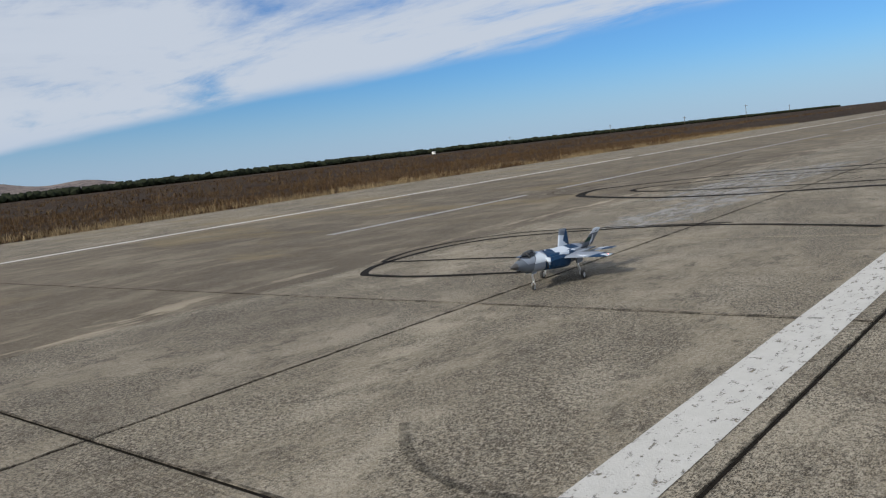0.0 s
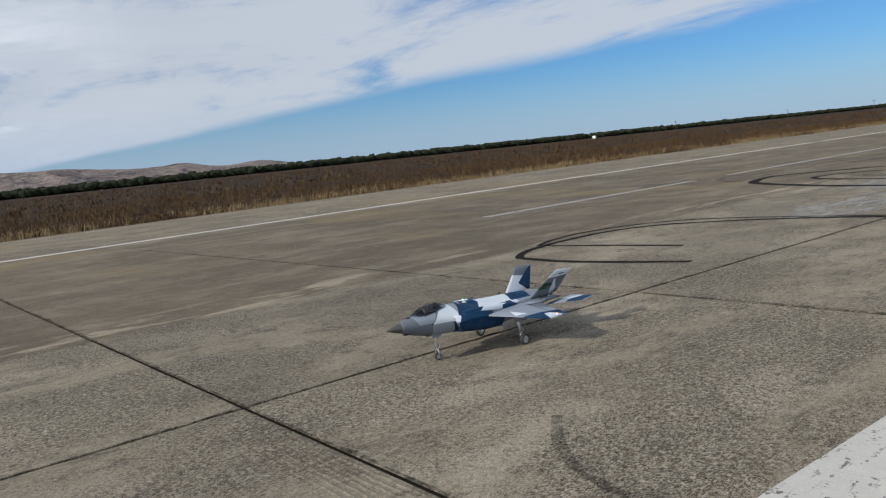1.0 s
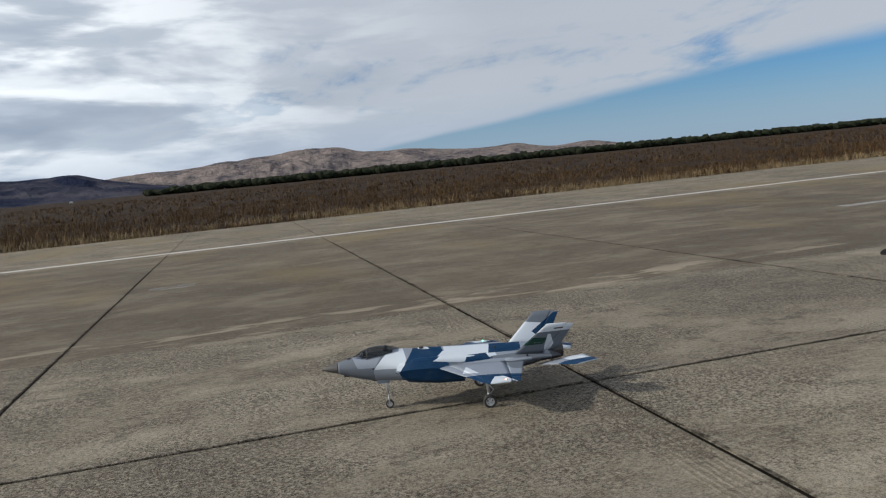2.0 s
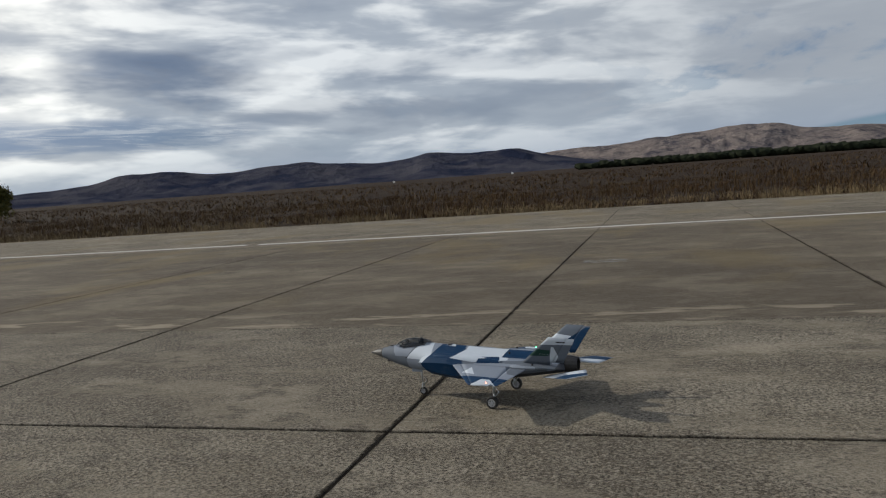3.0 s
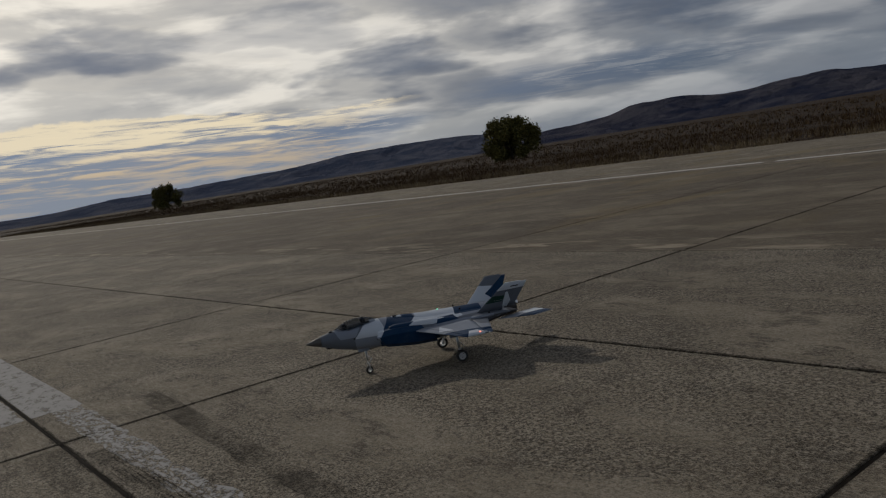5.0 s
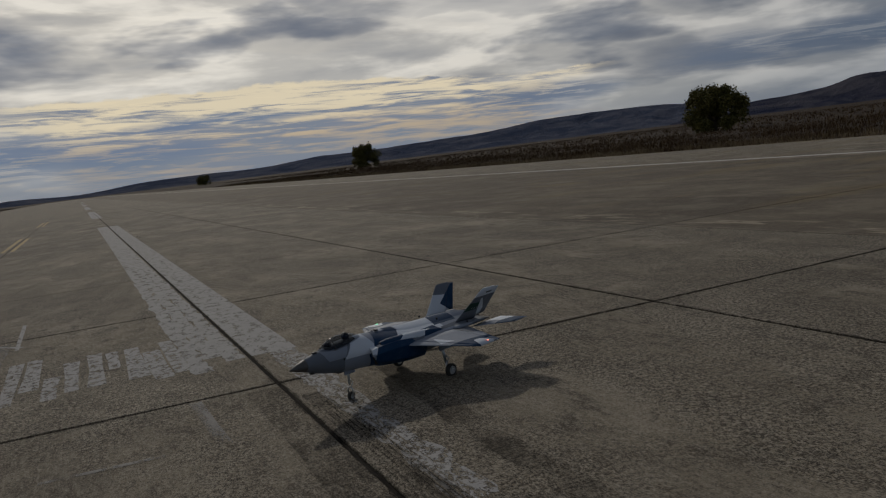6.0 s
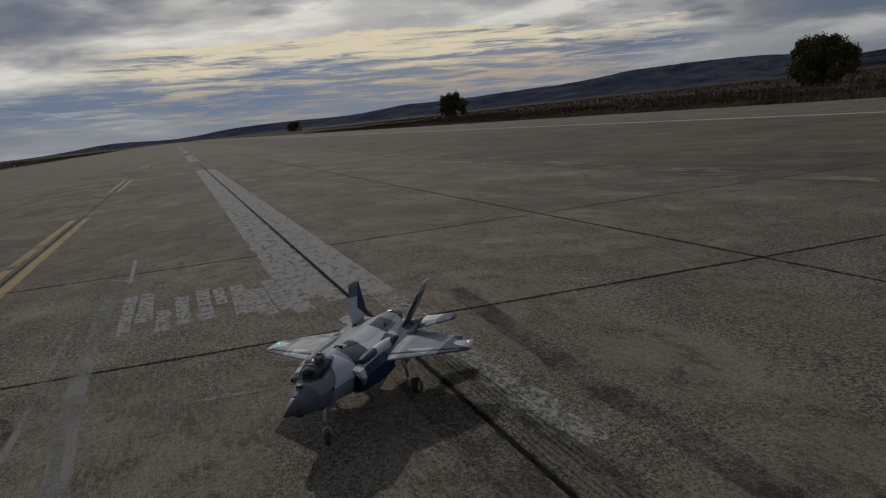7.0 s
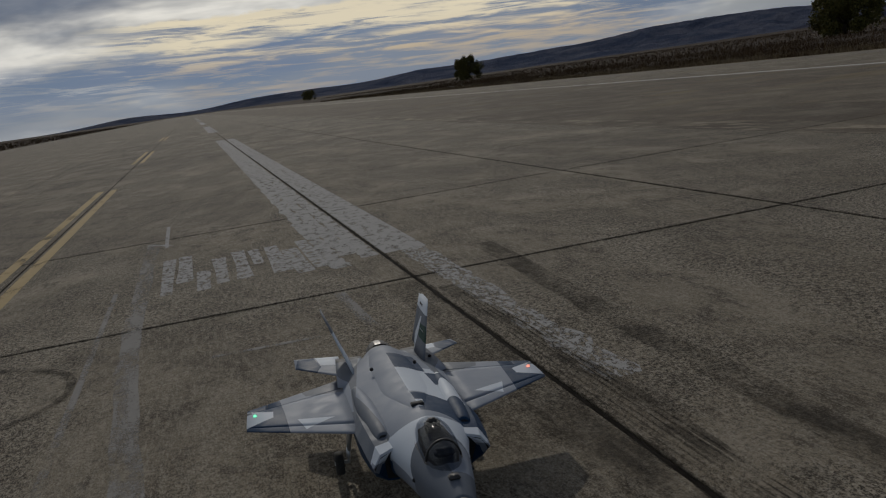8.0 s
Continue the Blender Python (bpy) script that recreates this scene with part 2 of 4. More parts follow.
def worn(name, colour_a, colour_b, lo, hi, scale=(3.0, 1.2), rough=0.85, most=1.0, gloss=0.12):
    """Paint or rubber that wear has opened up, so that the concrete shows through."""
    m = bpy.data.materials.new(name)
    m.use_nodes = True
    n = Nodes(m.node_tree)
    pos = n.add("ShaderNodeNewGeometry").outputs["Position"]
    big = n.noise(n.scaled(pos, scale[0], scale[1], 1), 1.0, 7.0, 0.68, 0.4)
    small = n.noise(pos, 40.0, 4.0, 0.7)
    cover = n.ramp(n.math("ADD", n.math("MULTIPLY", big, 0.7), n.math("MULTIPLY", small, 0.3)), lo, hi, 0.0, most)
    col = n.mix(n.noise(pos, 5.0, 6.0, 0.7), rgb(*colour_a), rgb(*colour_b))
    b = n.add("ShaderNodeBsdfPrincipled", {"Base Color": col, "Roughness": rough, "Specular IOR Level": gloss})
    n.put(b.inputs["Normal"], n.add("ShaderNodeBump", {"Height": n.noise(pos, 60.0, 4.0, 0.7), "Strength": 1.0, "Distance": 0.004}))
    mixed = n.add("ShaderNodeMixShader", {0: cover, 1: n.add("ShaderNodeBsdfTransparent"), 2: b})
    n.add("ShaderNodeOutputMaterial", {0: mixed})
    return m


M["paint_white"] = worn("paint_white", (0.36, 0.35, 0.325), (0.52, 0.51, 0.485), 0.37, 0.46, (16.0, 6.0))
M["paint_edge"] = worn("paint_edge", (0.47, 0.45, 0.42), (0.60, 0.58, 0.55), 0.34, 0.44, (1.0, 0.5))
M["paint_faded"] = worn("paint_faded", (0.31, 0.305, 0.295), (0.43, 0.425, 0.415), 0.35, 0.50, (9.0, 5.0), most=0.80)
M["paint_crumbled"] = worn("paint_crumbled", (0.31, 0.305, 0.295), (0.43, 0.425, 0.415), 0.44, 0.54, (20.0, 10.0), most=0.8)
M["paint_flaked"] = worn("paint_flaked", (0.30, 0.295, 0.285), (0.42, 0.415, 0.405), 0.43, 0.50, (15.0, 10.0), most=0.85)
M["paint_ghost"] = worn("paint_ghost", (0.27, 0.26, 0.245), (0.35, 0.34, 0.325), 0.40, 0.57, (4.0, 1.0), most=0.68)
M["paint_yellow"] = worn("paint_yellow", (0.33, 0.245, 0.115), (0.44, 0.35, 0.20), 0.36, 0.46)
M["rubber_mark"] = worn("rubber_mark", (0.012, 0.011, 0.011), (0.024, 0.022, 0.020), 0.30, 0.48, (2.0, 2.0), most=0.92, gloss=0.03)
M["rubber_groove_shade"] = worn("rubber_groove_shade", (0.028, 0.026, 0.023), (0.04, 0.037, 0.033), 0.40, 0.60, (3.0, 3.0), most=0.55, gloss=0.03)
M["oil_stain"] = worn("oil_stain", (0.030, 0.026, 0.022), (0.05, 0.044, 0.037), 0.40, 0.66, (3.5, 1.6), most=0.6, gloss=0.03)
M["joint_dirt"] = worn("joint_dirt", (0.014, 0.012, 0.010), (0.030, 0.026, 0.021), 0.38, 0.62, (6.0, 6.0), most=0.75, gloss=0.03)
M["scrub"] = surface("scrub", lambda n, o, p: n.mix(n.ramp(n.noise(p, 0.22, 6.0, 0.65), 0.4, 0.62), n.mix(n.noise(p, 2.5), rgb(0.016, 0.010, 0.007), rgb(0.030, 0.018, 0.011)), rgb(0.050, 0.034, 0.020)), 0.95,
                     bump=lambda n, o, p: n.noise(p, 1.4, 6.0, 0.7), height=0.5, spec=0.1)
M["dry_grass"] = surface("dry_grass", lambda n, o, p: n.mix(n.ramp(n.add("ShaderNodeNewGeometry").outputs["Random Per Island"], 0.2, 1.0), n.mix(n.noise(p, 0.09, 4.0), rgb(0.022, 0.012, 0.007), rgb(0.062, 0.032, 0.014)), rgb(0.125, 0.083, 0.040)), 0.9, spec=0.1)
M["straw"] = surface("straw", lambda n, o, p: n.mix(n.add("ShaderNodeNewGeometry").outputs["Random Per Island"], rgb(0.12, 0.085, 0.045), rgb(0.27, 0.205, 0.115)), 0.85, spec=0.15)
M["leaf"] = surface("leaf", lambda n, o, p: n.mix(n.add("ShaderNodeNewGeometry").outputs["Random Per Island"], rgb(0.034, 0.036, 0.008), rgb(0.165, 0.140, 0.034)), 0.75, spec=0.2)
M["bark"] = surface("bark", lambda n, o, p: n.mix(n.noise(p, 8.0), rgb(0.06, 0.045, 0.03), rgb(0.12, 0.095, 0.07)), 0.9, spec=0.1)
M["orchard"] = surface("orchard", lambda n, o, p: n.mix(n.noise(p, 0.05, 5.0, 0.7), rgb(0.010, 0.014, 0.009), rgb(0.028, 0.032, 0.018)), 0.95, spec=0.05)


def hill_colour(n, obj, pos):
    folds = n.noise(n.scaled(pos, 0.006, 0.006, 0.012), 1.0, 8.0, 0.62, 0.5)
    fine = n.noise(pos, 0.03, 6.0, 0.65)
    c = n.mix(n.ramp(folds, 0.38, 0.60), rgb(0.070, 0.066, 0.080), rgb(0.200, 0.168, 0.158))
    return n.mix(n.math("MULTIPLY", n.ramp(fine, 0.40, 0.62), 0.5), c, rgb(0.31, 0.265, 0.235))


# near range: cloud shade and blue haze are put into this dark base colour
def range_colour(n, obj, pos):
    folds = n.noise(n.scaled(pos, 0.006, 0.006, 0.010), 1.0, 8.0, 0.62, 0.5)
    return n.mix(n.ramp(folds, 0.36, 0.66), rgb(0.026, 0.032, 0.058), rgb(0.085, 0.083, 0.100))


M["pale_hill"] = surface("pale_hill", hill_colour, 1.0, bump=lambda n, o, p: n.noise(p, 0.02, 8.0, 0.65), height=30.0, spec=0.0)
# far hills with the distance haze mixed into their base colour
M["hazed_hill"] = surface("hazed_hill", lambda n, o, p: n.mix(n.ramp(n.noise(n.scaled(p, 0.006, 0.006, 0.010), 1.0, 8.0, 0.62, 0.5), 0.36, 0.66), rgb(0.052, 0.066, 0.105), rgb(0.115, 0.122, 0.155)), 1.0, bump=lambda n, o, p: n.noise(p, 0.02, 8.0, 0.65), height=30.0, spec=0.0)
M["shaded_hill"] = surface("shaded_hill", range_colour, 1.0, bump=lambda n, o, p: n.noise(p, 0.02, 8.0, 0.65), height=30.0, spec=0.0)


# ---- building helpers ----
def mesh_of(bm, name, smooth=False):
    me = bpy.data.meshes.new(name)
    bm.to_mesh(me)
    bm.free()
    if smooth:
        me.polygons.foreach_set("use_smooth", [True] * len(me.polygons))
    return me


def thing(name, bm, material, label="", category="", kind="", group="", smooth=False):
    ob = new(name, mesh_of(bm, name, smooth))
    ob.data.materials.append(M[material])
    return tagged(ob, label, category, group, kind)


def part(name, bm, material, parent, label="", smooth=True, at=None):
    ob = new(name, mesh_of(bm, name, smooth))
    ob.data.materials.append(M[material])
    ob.parent = parent
    if at is not None:
        ob.matrix_basis = at
    return tagged(ob, label)


def raw(name, verts, faces, material, smooth=False):
    me = bpy.data.meshes.new(name)
    me.from_pydata(verts, [], faces)
    me.materials.append(M[material])
    if smooth:
        me.polygons.foreach_set("use_smooth", [True] * len(me.polygons))
    return new(name, me)


CROWN = 0.0076                      # the runway falls to both sides of its middle


def ground_z(x):
    return -CROWN * abs(x)


# ---- the ground, the runway and its slabs ----
EDGE = 39.5                         # where the concrete ends
Y0, Y1 = -420.0, 1300.0
LANES = [-39.5, -33.8, -30.0, -26.3, -22.5, -18.8, -15.0, -11.2, -7.36, -4.0, 0.0, 3.81, 8.1, 12.1, 16.1, 20.2, 24.3, 28.4, 32.6, 36.4, 39.5]
ROWS = [-14.55, -9.85, -4.88, 0.12, 4.95, 10.0]
while ROWS[-1] < Y1:
    ROWS.append(ROWS[-1] + 4.97)
while ROWS[0] > Y0:
    ROWS.insert(0, ROWS[0] - 4.97)


def seam_x(j, y):
    """The middle seam runs a little crooked towards the runway's start."""
    if abs(LANES[j]) > 0.01:
        return LANES[j]
    return -0.5 * min(max((-4.87 - y) / 5.0, 0.0), 1.0)


def row_y(y, x):
    """The cross joints past the middle of the view are not quite square to the lanes."""
    if y < -2:
        return y
    bend = 0.03 * min(max(x, 0.0), 4.0) * (1 if abs(y) < 1 else -0.7)
    return y - 0.09 * min(max(x, -7.4), 0.0) - bend


def slab_geometry(i, j, gap):
    """One slab between its joints: a top with worn, rounded arrises and sides down to the bed."""
    corners = []
    for k, row, side in ((j, i, 1), (j + 1, i, 1), (j + 1, i + 1, -1), (j, i + 1, -1)):
        x = seam_x(k, ROWS[row])
        corners.append((x + (gap if k == j else -gap), row_y(ROWS[row], x) + side * gap))
    cx, cy = sum(c[0] for c in corners) / 4, sum(c[1] for c in corners) / 4
    verts = []
    for inset, drop in ((0.0, 0.045), (0.0, 0.003), (0.006, 0.0)):
        for x, y in corners:
            qx = x + (inset if x < cx else -inset)
            qy = y + (inset if y < cy else -inset)
            verts.append((qx, qy, ground_z(qx) - drop))
    faces = [(8, 9, 10, 11)]
    for a in range(4):
        b = (a + 1) % 4
        faces += [(a, b, 4 + b, 4 + a), (4 + a, 4 + b, 8 + b, 8 + a)]
    return verts, faces, (cx, cy, ground_z(cx))


def joint_gap(i, j):
    return 0.017 if j in (8, 9, 10, 11) else 0.012


def build_runway():
    verts, faces = [], []
    for y in (Y0 - 3, Y1 + 8):
        for x in (-EDGE, 0.0, EDGE):
            verts.append((x, y, ground_z(x) - (0.005 if x else 0.011)))
    for y in (Y0 - 3, Y1 + 8):
        for x in (-EDGE, 0.0, EDGE):
            verts.append((x, y, -0.6))
    faces = [(0, 1, 4, 3), (1, 2, 5, 4), (2, 8, 11, 5), (0, 3, 9, 6), (3, 4, 10, 9), (4, 5, 11, 10), (0, 6, 7, 1), (1, 7, 8, 2)]
    runway = raw("runway", verts, faces, "sealant")
    tagged(runway, "weathered grey concrete runway with dark sealed joints between its slabs", "runway", kind="structure")
    return runway


runway = build_runway()


def build_ground():
    verts, faces = [], []
    rings = [0, 60, 150, 400, 1000, 2200, 4900]
    n = 96
    for r in rings[1:]:
        for k in range(n):
            a = 2 * math.pi * k / n
            verts.append((r * math.cos(a), r * math.sin(a), -0.40))
    verts.append((0, 0, -0.40))
    for k in range(n):
        faces.append((len(verts) - 1, k, (k + 1) % n))
    for s in range(len(rings) - 2):
        for k in range(n):
            faces.append((s * n + k, (s + 1) * n + k, (s + 1) * n + (k + 1) % n, s * n + (k + 1) % n))
    g = raw("ground", verts, faces, "scrub")
    tagged(g, "dry brown scrubland stretching flat to the horizon", "ground", kind="structure")


build_ground()



# ---- hills, far trees and scrub ----
def bump_sum(az, humps):
    return max(0.0, sum(h * math.exp(-((az - c) / w) ** 2) for c, h, w in humps))


def build_range(name, az0, az1, near, far, humps, material, label, seed):
    """A range of hills: its crest follows broad humps (degrees round, degrees up, breadth), its flanks are folded by noise."""
    na, nr = int((az1 - az0) * 7), 34
    verts, faces = [], []
    for i in range(na + 1):
        az = az0 + (az1 - az0) * i / na
        a = radians(az)
        crest = bump_sum(az, humps)
        for j in range(nr + 1):
            f = j / nr
            r = near + (far - near) * f
            x, y = r * math.sin(a), r * math.cos(a)
            p = Vector((x / 420.0, y / 420.0, seed))
            fold = 0.5 * noise.fractal(p, 0.9, 2.1, 6) + 0.9 * (0.45 - abs(noise.fractal(p * 1.7, 0.8, 2.1, 5)))
            rise = min(1.0, f / 0.62) ** 1.35 * (1.0 if f < 0.62 else 1.0 - 0.6 * ((f - 0.62) / 0.38))
            top = math.tan(radians(crest)) * (near + (far - near) * 0.62)
            z = top * (rise * (1.0 + 0.07 * fold) + 0.34 * fold * math.sin(math.pi * min(1.0, f / 0.62)))
            verts.append((x, y, max(z, 0.0) - 1.0 + (0.3 if f else 0)))
    for i in range(na):
        for j in range(nr):
            k = i * (nr + 1) + j
            faces.append((k, k + 1, k + nr + 2, k + nr + 1))
    ob = raw(name, verts, faces, material, True)
    tagged(ob, label, "hills", kind="structure")


def crests(first, step, breadth, heights):
    """Even humps along a range: the first one's bearing, their spacing and breadth, and their heights in degrees."""
    return [(first + step * k, h, breadth) for k, h in enumerate(heights)]


build_range("hills_far", 79, 126, 3300, 4800, crests(79.0, 2.6, 1.9, (0.6, 0.95, 1.1, 1.04, 1.29, 1.36, 1.55, 1.61, 1.07, 1.16, 0.93, 0.73, 0.89, 0.40, 0.68, 0.22)),
            "pale_hill", "pale tan bare hills with folded flanks on the horizon", 3.7)
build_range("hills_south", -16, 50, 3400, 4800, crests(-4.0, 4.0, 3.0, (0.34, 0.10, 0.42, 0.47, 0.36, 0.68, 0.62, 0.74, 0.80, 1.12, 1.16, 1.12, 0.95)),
            "hazed_hill", "low hills far beyond the runway's end, tinted slate-blue for haze", 5.2)
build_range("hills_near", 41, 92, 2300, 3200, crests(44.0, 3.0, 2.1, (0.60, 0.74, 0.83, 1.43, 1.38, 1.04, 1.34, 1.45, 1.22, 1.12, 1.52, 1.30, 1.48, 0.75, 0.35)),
            "shaded_hill", "hills with cloud shade and haze painted into their dark blue-grey colour", 8.1)

rng = random.Random(7)


def blob(verts, faces, x, y, z, rx, ry, rz, seed):
    """A small uneven clump of 20 faces."""
    base = len(verts)
    t = (1 + 5 ** 0.5) / 2
    ico = [(-1, t, 0), (1, t, 0), (-1, -t, 0), (1, -t, 0), (0, -1, t), (0, 1, t), (0, -1, -t), (0, 1, -t), (t, 0, -1), (t, 0, 1), (-t, 0, -1), (-t, 0, 1)]
    fs = [(0, 11, 5), (0, 5, 1), (0, 1, 7), (0, 7, 10), (0, 10, 11), (1, 5, 9), (5, 11, 4), (11, 10, 2), (10, 7, 6), (7, 1, 8), (3, 9, 4), (3, 4, 2), (3, 2, 6), (3, 6, 8), (3, 8, 9), (4, 9, 5), (2, 4, 11), (6, 2, 10), (8, 6, 7), (9, 8, 1)]
    for vx, vy, vz in ico:
        k = (0.72 + 0.5 * seed.random()) / 1.9
        verts.append((x + vx * rx * k, y + vy * ry * k, z + vz * rz * k))
    faces.extend(tuple(base + i for i in f) for f in fs)


def build_orchard():
    verts, faces = [], []
    for row in range(3):
        y = -2600.0
        while y < 60.0:
            h = (rng.uniform(4.6, 6.4) + row * 0.3) * (1.0 if y < 0 else max(0.35, 1 - y / 260))
            w = rng.uniform(3.5, 6.0)
            blob(verts, faces, 640 + row * 14 + rng.uniform(-3, 3), y, h * 0.45, w, w, h * 0.62, rng)
            y += rng.uniform(3.6, 6.5) * (1 if y > -1200 else 1.7)
    ob = raw("orchard", verts, faces, "orchard")
    tagged(ob, "long dark green line of orchard trees beyond the scrub", "trees", kind="stuff")


build_orchard()


def blades(verts, faces, x, y, z, height, spread, count, width, seed):
    """A tuft of bent blades, each of two quads."""
    for _ in range(count):
        a = seed.uniform(0, 2 * math.pi)
        h = height * seed.uniform(0.55, 1.1)
        lean = spread * seed.uniform(0.2, 1.0)
        bx, by = x + seed.gauss(0, spread * 0.35), y + seed.gauss(0, spread * 0.35)
        dx, dy = math.cos(a), math.sin(a)
        w = width * seed.uniform(0.6, 1.2)
        k = len(verts)
        for f, ww in ((0.0, 1.0), (0.55, 0.8), (1.0, 0.15)):
            ox, oy, oz = bx + dx * lean * f * f, by + dy * lean * f * f, z + h * f
            verts.append((ox - dy * w * ww, oy + dx * w * ww, oz))
            verts.append((ox + dy * w * ww, oy - dx * w * ww, oz))
        faces.append((k, k + 1, k + 3, k + 2))
        faces.append((k + 2, k + 3, k + 5, k + 4))


def build_scrub():
    verts, faces = [], []
    seed = random.Random(11)
    # dense brown weeds along the concrete, thinner farther out
    for _ in range(26000):
        x = 41.0 + 50.0 * seed.random() ** 1.7
        y = -150 + 420 * seed.random()
        clump = noise.noise(Vector((x * 0.09, y * 0.07, 2.0)))
        h = (0.40 + 0.55 * clump) * seed.uniform(0.6, 1.3) * (0.65 if x < 43 else 1.0)
        blades(verts, faces, x, y, -0.42, max(h, 0.10), 0.42, 7, 0.020, seed)
    for _ in range(12000):
        x = 90 + 260 * seed.random() ** 1.3
        y = -420 + 1000 * seed.random()
        blades(verts, faces, x, y, -0.42, seed.uniform(0.25, 0.8), 0.9, 5, 0.07, seed)
    for _ in range(2500):
        x = -42.5 - 160 * seed.random() ** 1.6
        y = -20 + 700 * seed.random()
        blades(verts, faces, x, y, -0.42, seed.uniform(0.5, 0.9), 0.5, 6, 0.08, seed)
    ob = raw("dry_weeds", verts, faces, "dry_grass")
    tagged(ob, "dense reddish-brown dry weeds beside the runway", "weeds", kind="stuff")
    verts, faces = [], []
    for _ in range(13000):
        y = -150 + 400 * seed.random()
        x = 39.8 + 5.5 * seed.random() ** 1.7 + 0.9 * noise.noise(Vector((y * 0.12, 0.0, 5.0)))
        if noise.noise(Vector((x * 0.3, y * 0.16, 9.0))) > -0.12:
            blades(verts, faces, x, y, -0.42, seed.uniform(0.16, 0.55), 0.24, 5, 0.016, seed)
    ob = raw("straw_grass", verts, faces, "straw")
    tagged(ob, "pale straw-coloured grass tufts along the edge of the concrete", "grass", kind="stuff")


build_scrub()


def build_bush(x, y, width, height, count, label):
    """A wide round tree bush: a short trunk with limbs and a crown of small leaf clumps with gaps."""
    seed = random.Random(int(x * 10))
    tree = new("bush_tree")
    tree.location = (x, y, -0.42)
    tagged(tree, label, "tree", group="bushes by the runway")
    bm = bmesh.new()
    def limb(p, q, r0, r1):
        d = (q - p)
        m = Matrix.Translation((p + q) / 2) @ d.to_track_quat("Z", "Y").to_matrix().to_4x4()
        bmesh.ops.create_cone(bm, cap_ends=True, segments=7, radius1=r0, radius2=r1, depth=d.length, matrix=m)
    fork = Vector((0, 0, height * 0.22))
    limb(Vector((0, 0, -0.1)), fork, width * 0.035, width * 0.026)
    for k in range(7):
        a = k * 0.9 + seed.uniform(-0.2, 0.2)
        mid = Vector((math.cos(a) * width * 0.2, math.sin(a) * width * 0.2, height * seed.uniform(0.4, 0.6)))
        limb(fork, mid, width * 0.018, width * 0.011)
        limb(mid, mid + Vector((math.cos(a) * width * 0.14, math.sin(a) * width * 0.14, height * 0.2)), width * 0.011, width * 0.004)
    part("trunk", bm, "bark", tree)
    verts, faces = [], []
    lobes = []
    for _ in range(70):
        a, u = seed.uniform(0, 2 * math.pi), seed.random() ** 0.5
        zz = seed.uniform(0.08, 0.86)
        r = u * 0.43 * (1 - (abs(zz - 0.36) / 0.66) ** 2.6)
        lobes.append((math.cos(a) * width * r, math.sin(a) * width * r, height * zz, width * seed.uniform(0.06, 0.115)))
    for _ in range(count):
        lx, ly, lz, lr = seed.choice(lobes)
        d = Vector((seed.gauss(0, 1), seed.gauss(0, 1), seed.gauss(0, 1))).normalized() * lr * seed.uniform(0.45, 1.18)
        d.z += abs(seed.gauss(0, 0.35)) * lr * (1.0 if lz > 0.5 * height else 0.3)
        p = Vector((lx, ly, lz)) + d
        s = width * seed.uniform(0.010, 0.022)
        t1 = Vector((seed.gauss(0, 1), seed.gauss(0, 1), seed.gauss(0, 1))).normalized()
        t2 = t1.cross(Vector((seed.gauss(0, 1), seed.gauss(0, 1), 1.0))).normalized()
        k = len(verts)
        verts += [tuple(p - t1 * s), tuple(p + t2 * s * 0.6), tuple(p + t1 * s), tuple(p - t2 * s * 0.6)]
        faces.append((k, k + 1, k + 2, k + 3))
    crown = raw("crown", verts, faces, "leaf")
    crown.parent = tree




def build_van(x, y, yaw):
    """A white van, far off in the scrub."""
    van = new("van")
    van.matrix_basis = pose(x, y, -0.42, 0, 0, yaw)
    tagged(van, "small white van parked far off in the scrub", "van")
    bm = bmesh.new()
    bmesh.ops.create_cube(bm, size=1.0, matrix=Matrix.Translation((0, -0.5, 1.35)) @ Matrix.Diagonal((1.9, 4.2, 1.9, 1)))
    bmesh.ops.bevel(bm, geom=bm.edges[:], offset=0.15, segments=2, affect="EDGES")
    part("body", bm, "van_white", van)
    bm = bmesh.new()
    bmesh.ops.create_cube(bm, size=1.0, matrix=Matrix.Translation((0, 2.2, 0.95)) @ Matrix.Diagonal((1.85, 1.5, 1.0, 1)))
    bmesh.ops.bevel(bm, geom=bm.edges[:], offset=0.2, segments=2, affect="EDGES")
    part("bonnet", bm, "van_white", van)
    bm = bmesh.new()
    bmesh.ops.create_cube(bm, size=1.0, matrix=Matrix.Translation((0, 1.55, 1.75)) @ Matrix.Rotation(radians(30), 4, "X") @ Matrix.Diagonal((1.6, 0.1, 0.8, 1)))
    part("windscreen", bm, "bark", van)
    for sx in (-0.85, 0.85):
        for sy in (-1.9, 2.0):
            bm = bmesh.new()
            bmesh.ops.create_cone(bm, cap_ends=True, segments=16, radius1=0.36, radius2=0.36, depth=0.25, matrix=Matrix.Translation((sx, sy, 0.36)) @ Matrix.Rotation(radians(90), 4, "Y"))
            part("wheel", bm, "sealant", van)


def build_pole(x, y, height):
    pole = new("utility_pole")
    pole.location = (x, y, -0.42)
    tagged(pole, "thin dark wooden utility pole beyond the scrub", "pole", group="poles on the horizon")
    bm = bmesh.new()
    bmesh.ops.create_cone(bm, cap_ends=True, segments=8, radius1=0.22, radius2=0.14, depth=height, matrix=Matrix.Translation((0, 0, height / 2)))
    part("post", bm, "bark", pole)
    bm = bmesh.new()
    bmesh.ops.create_cube(bm, size=1.0, matrix=Matrix.Translation((0, 0, height - 0.8)) @ Matrix.Diagonal((2.6, 0.16, 0.2, 1)))
    part("crossarm", bm, "bark", pole)


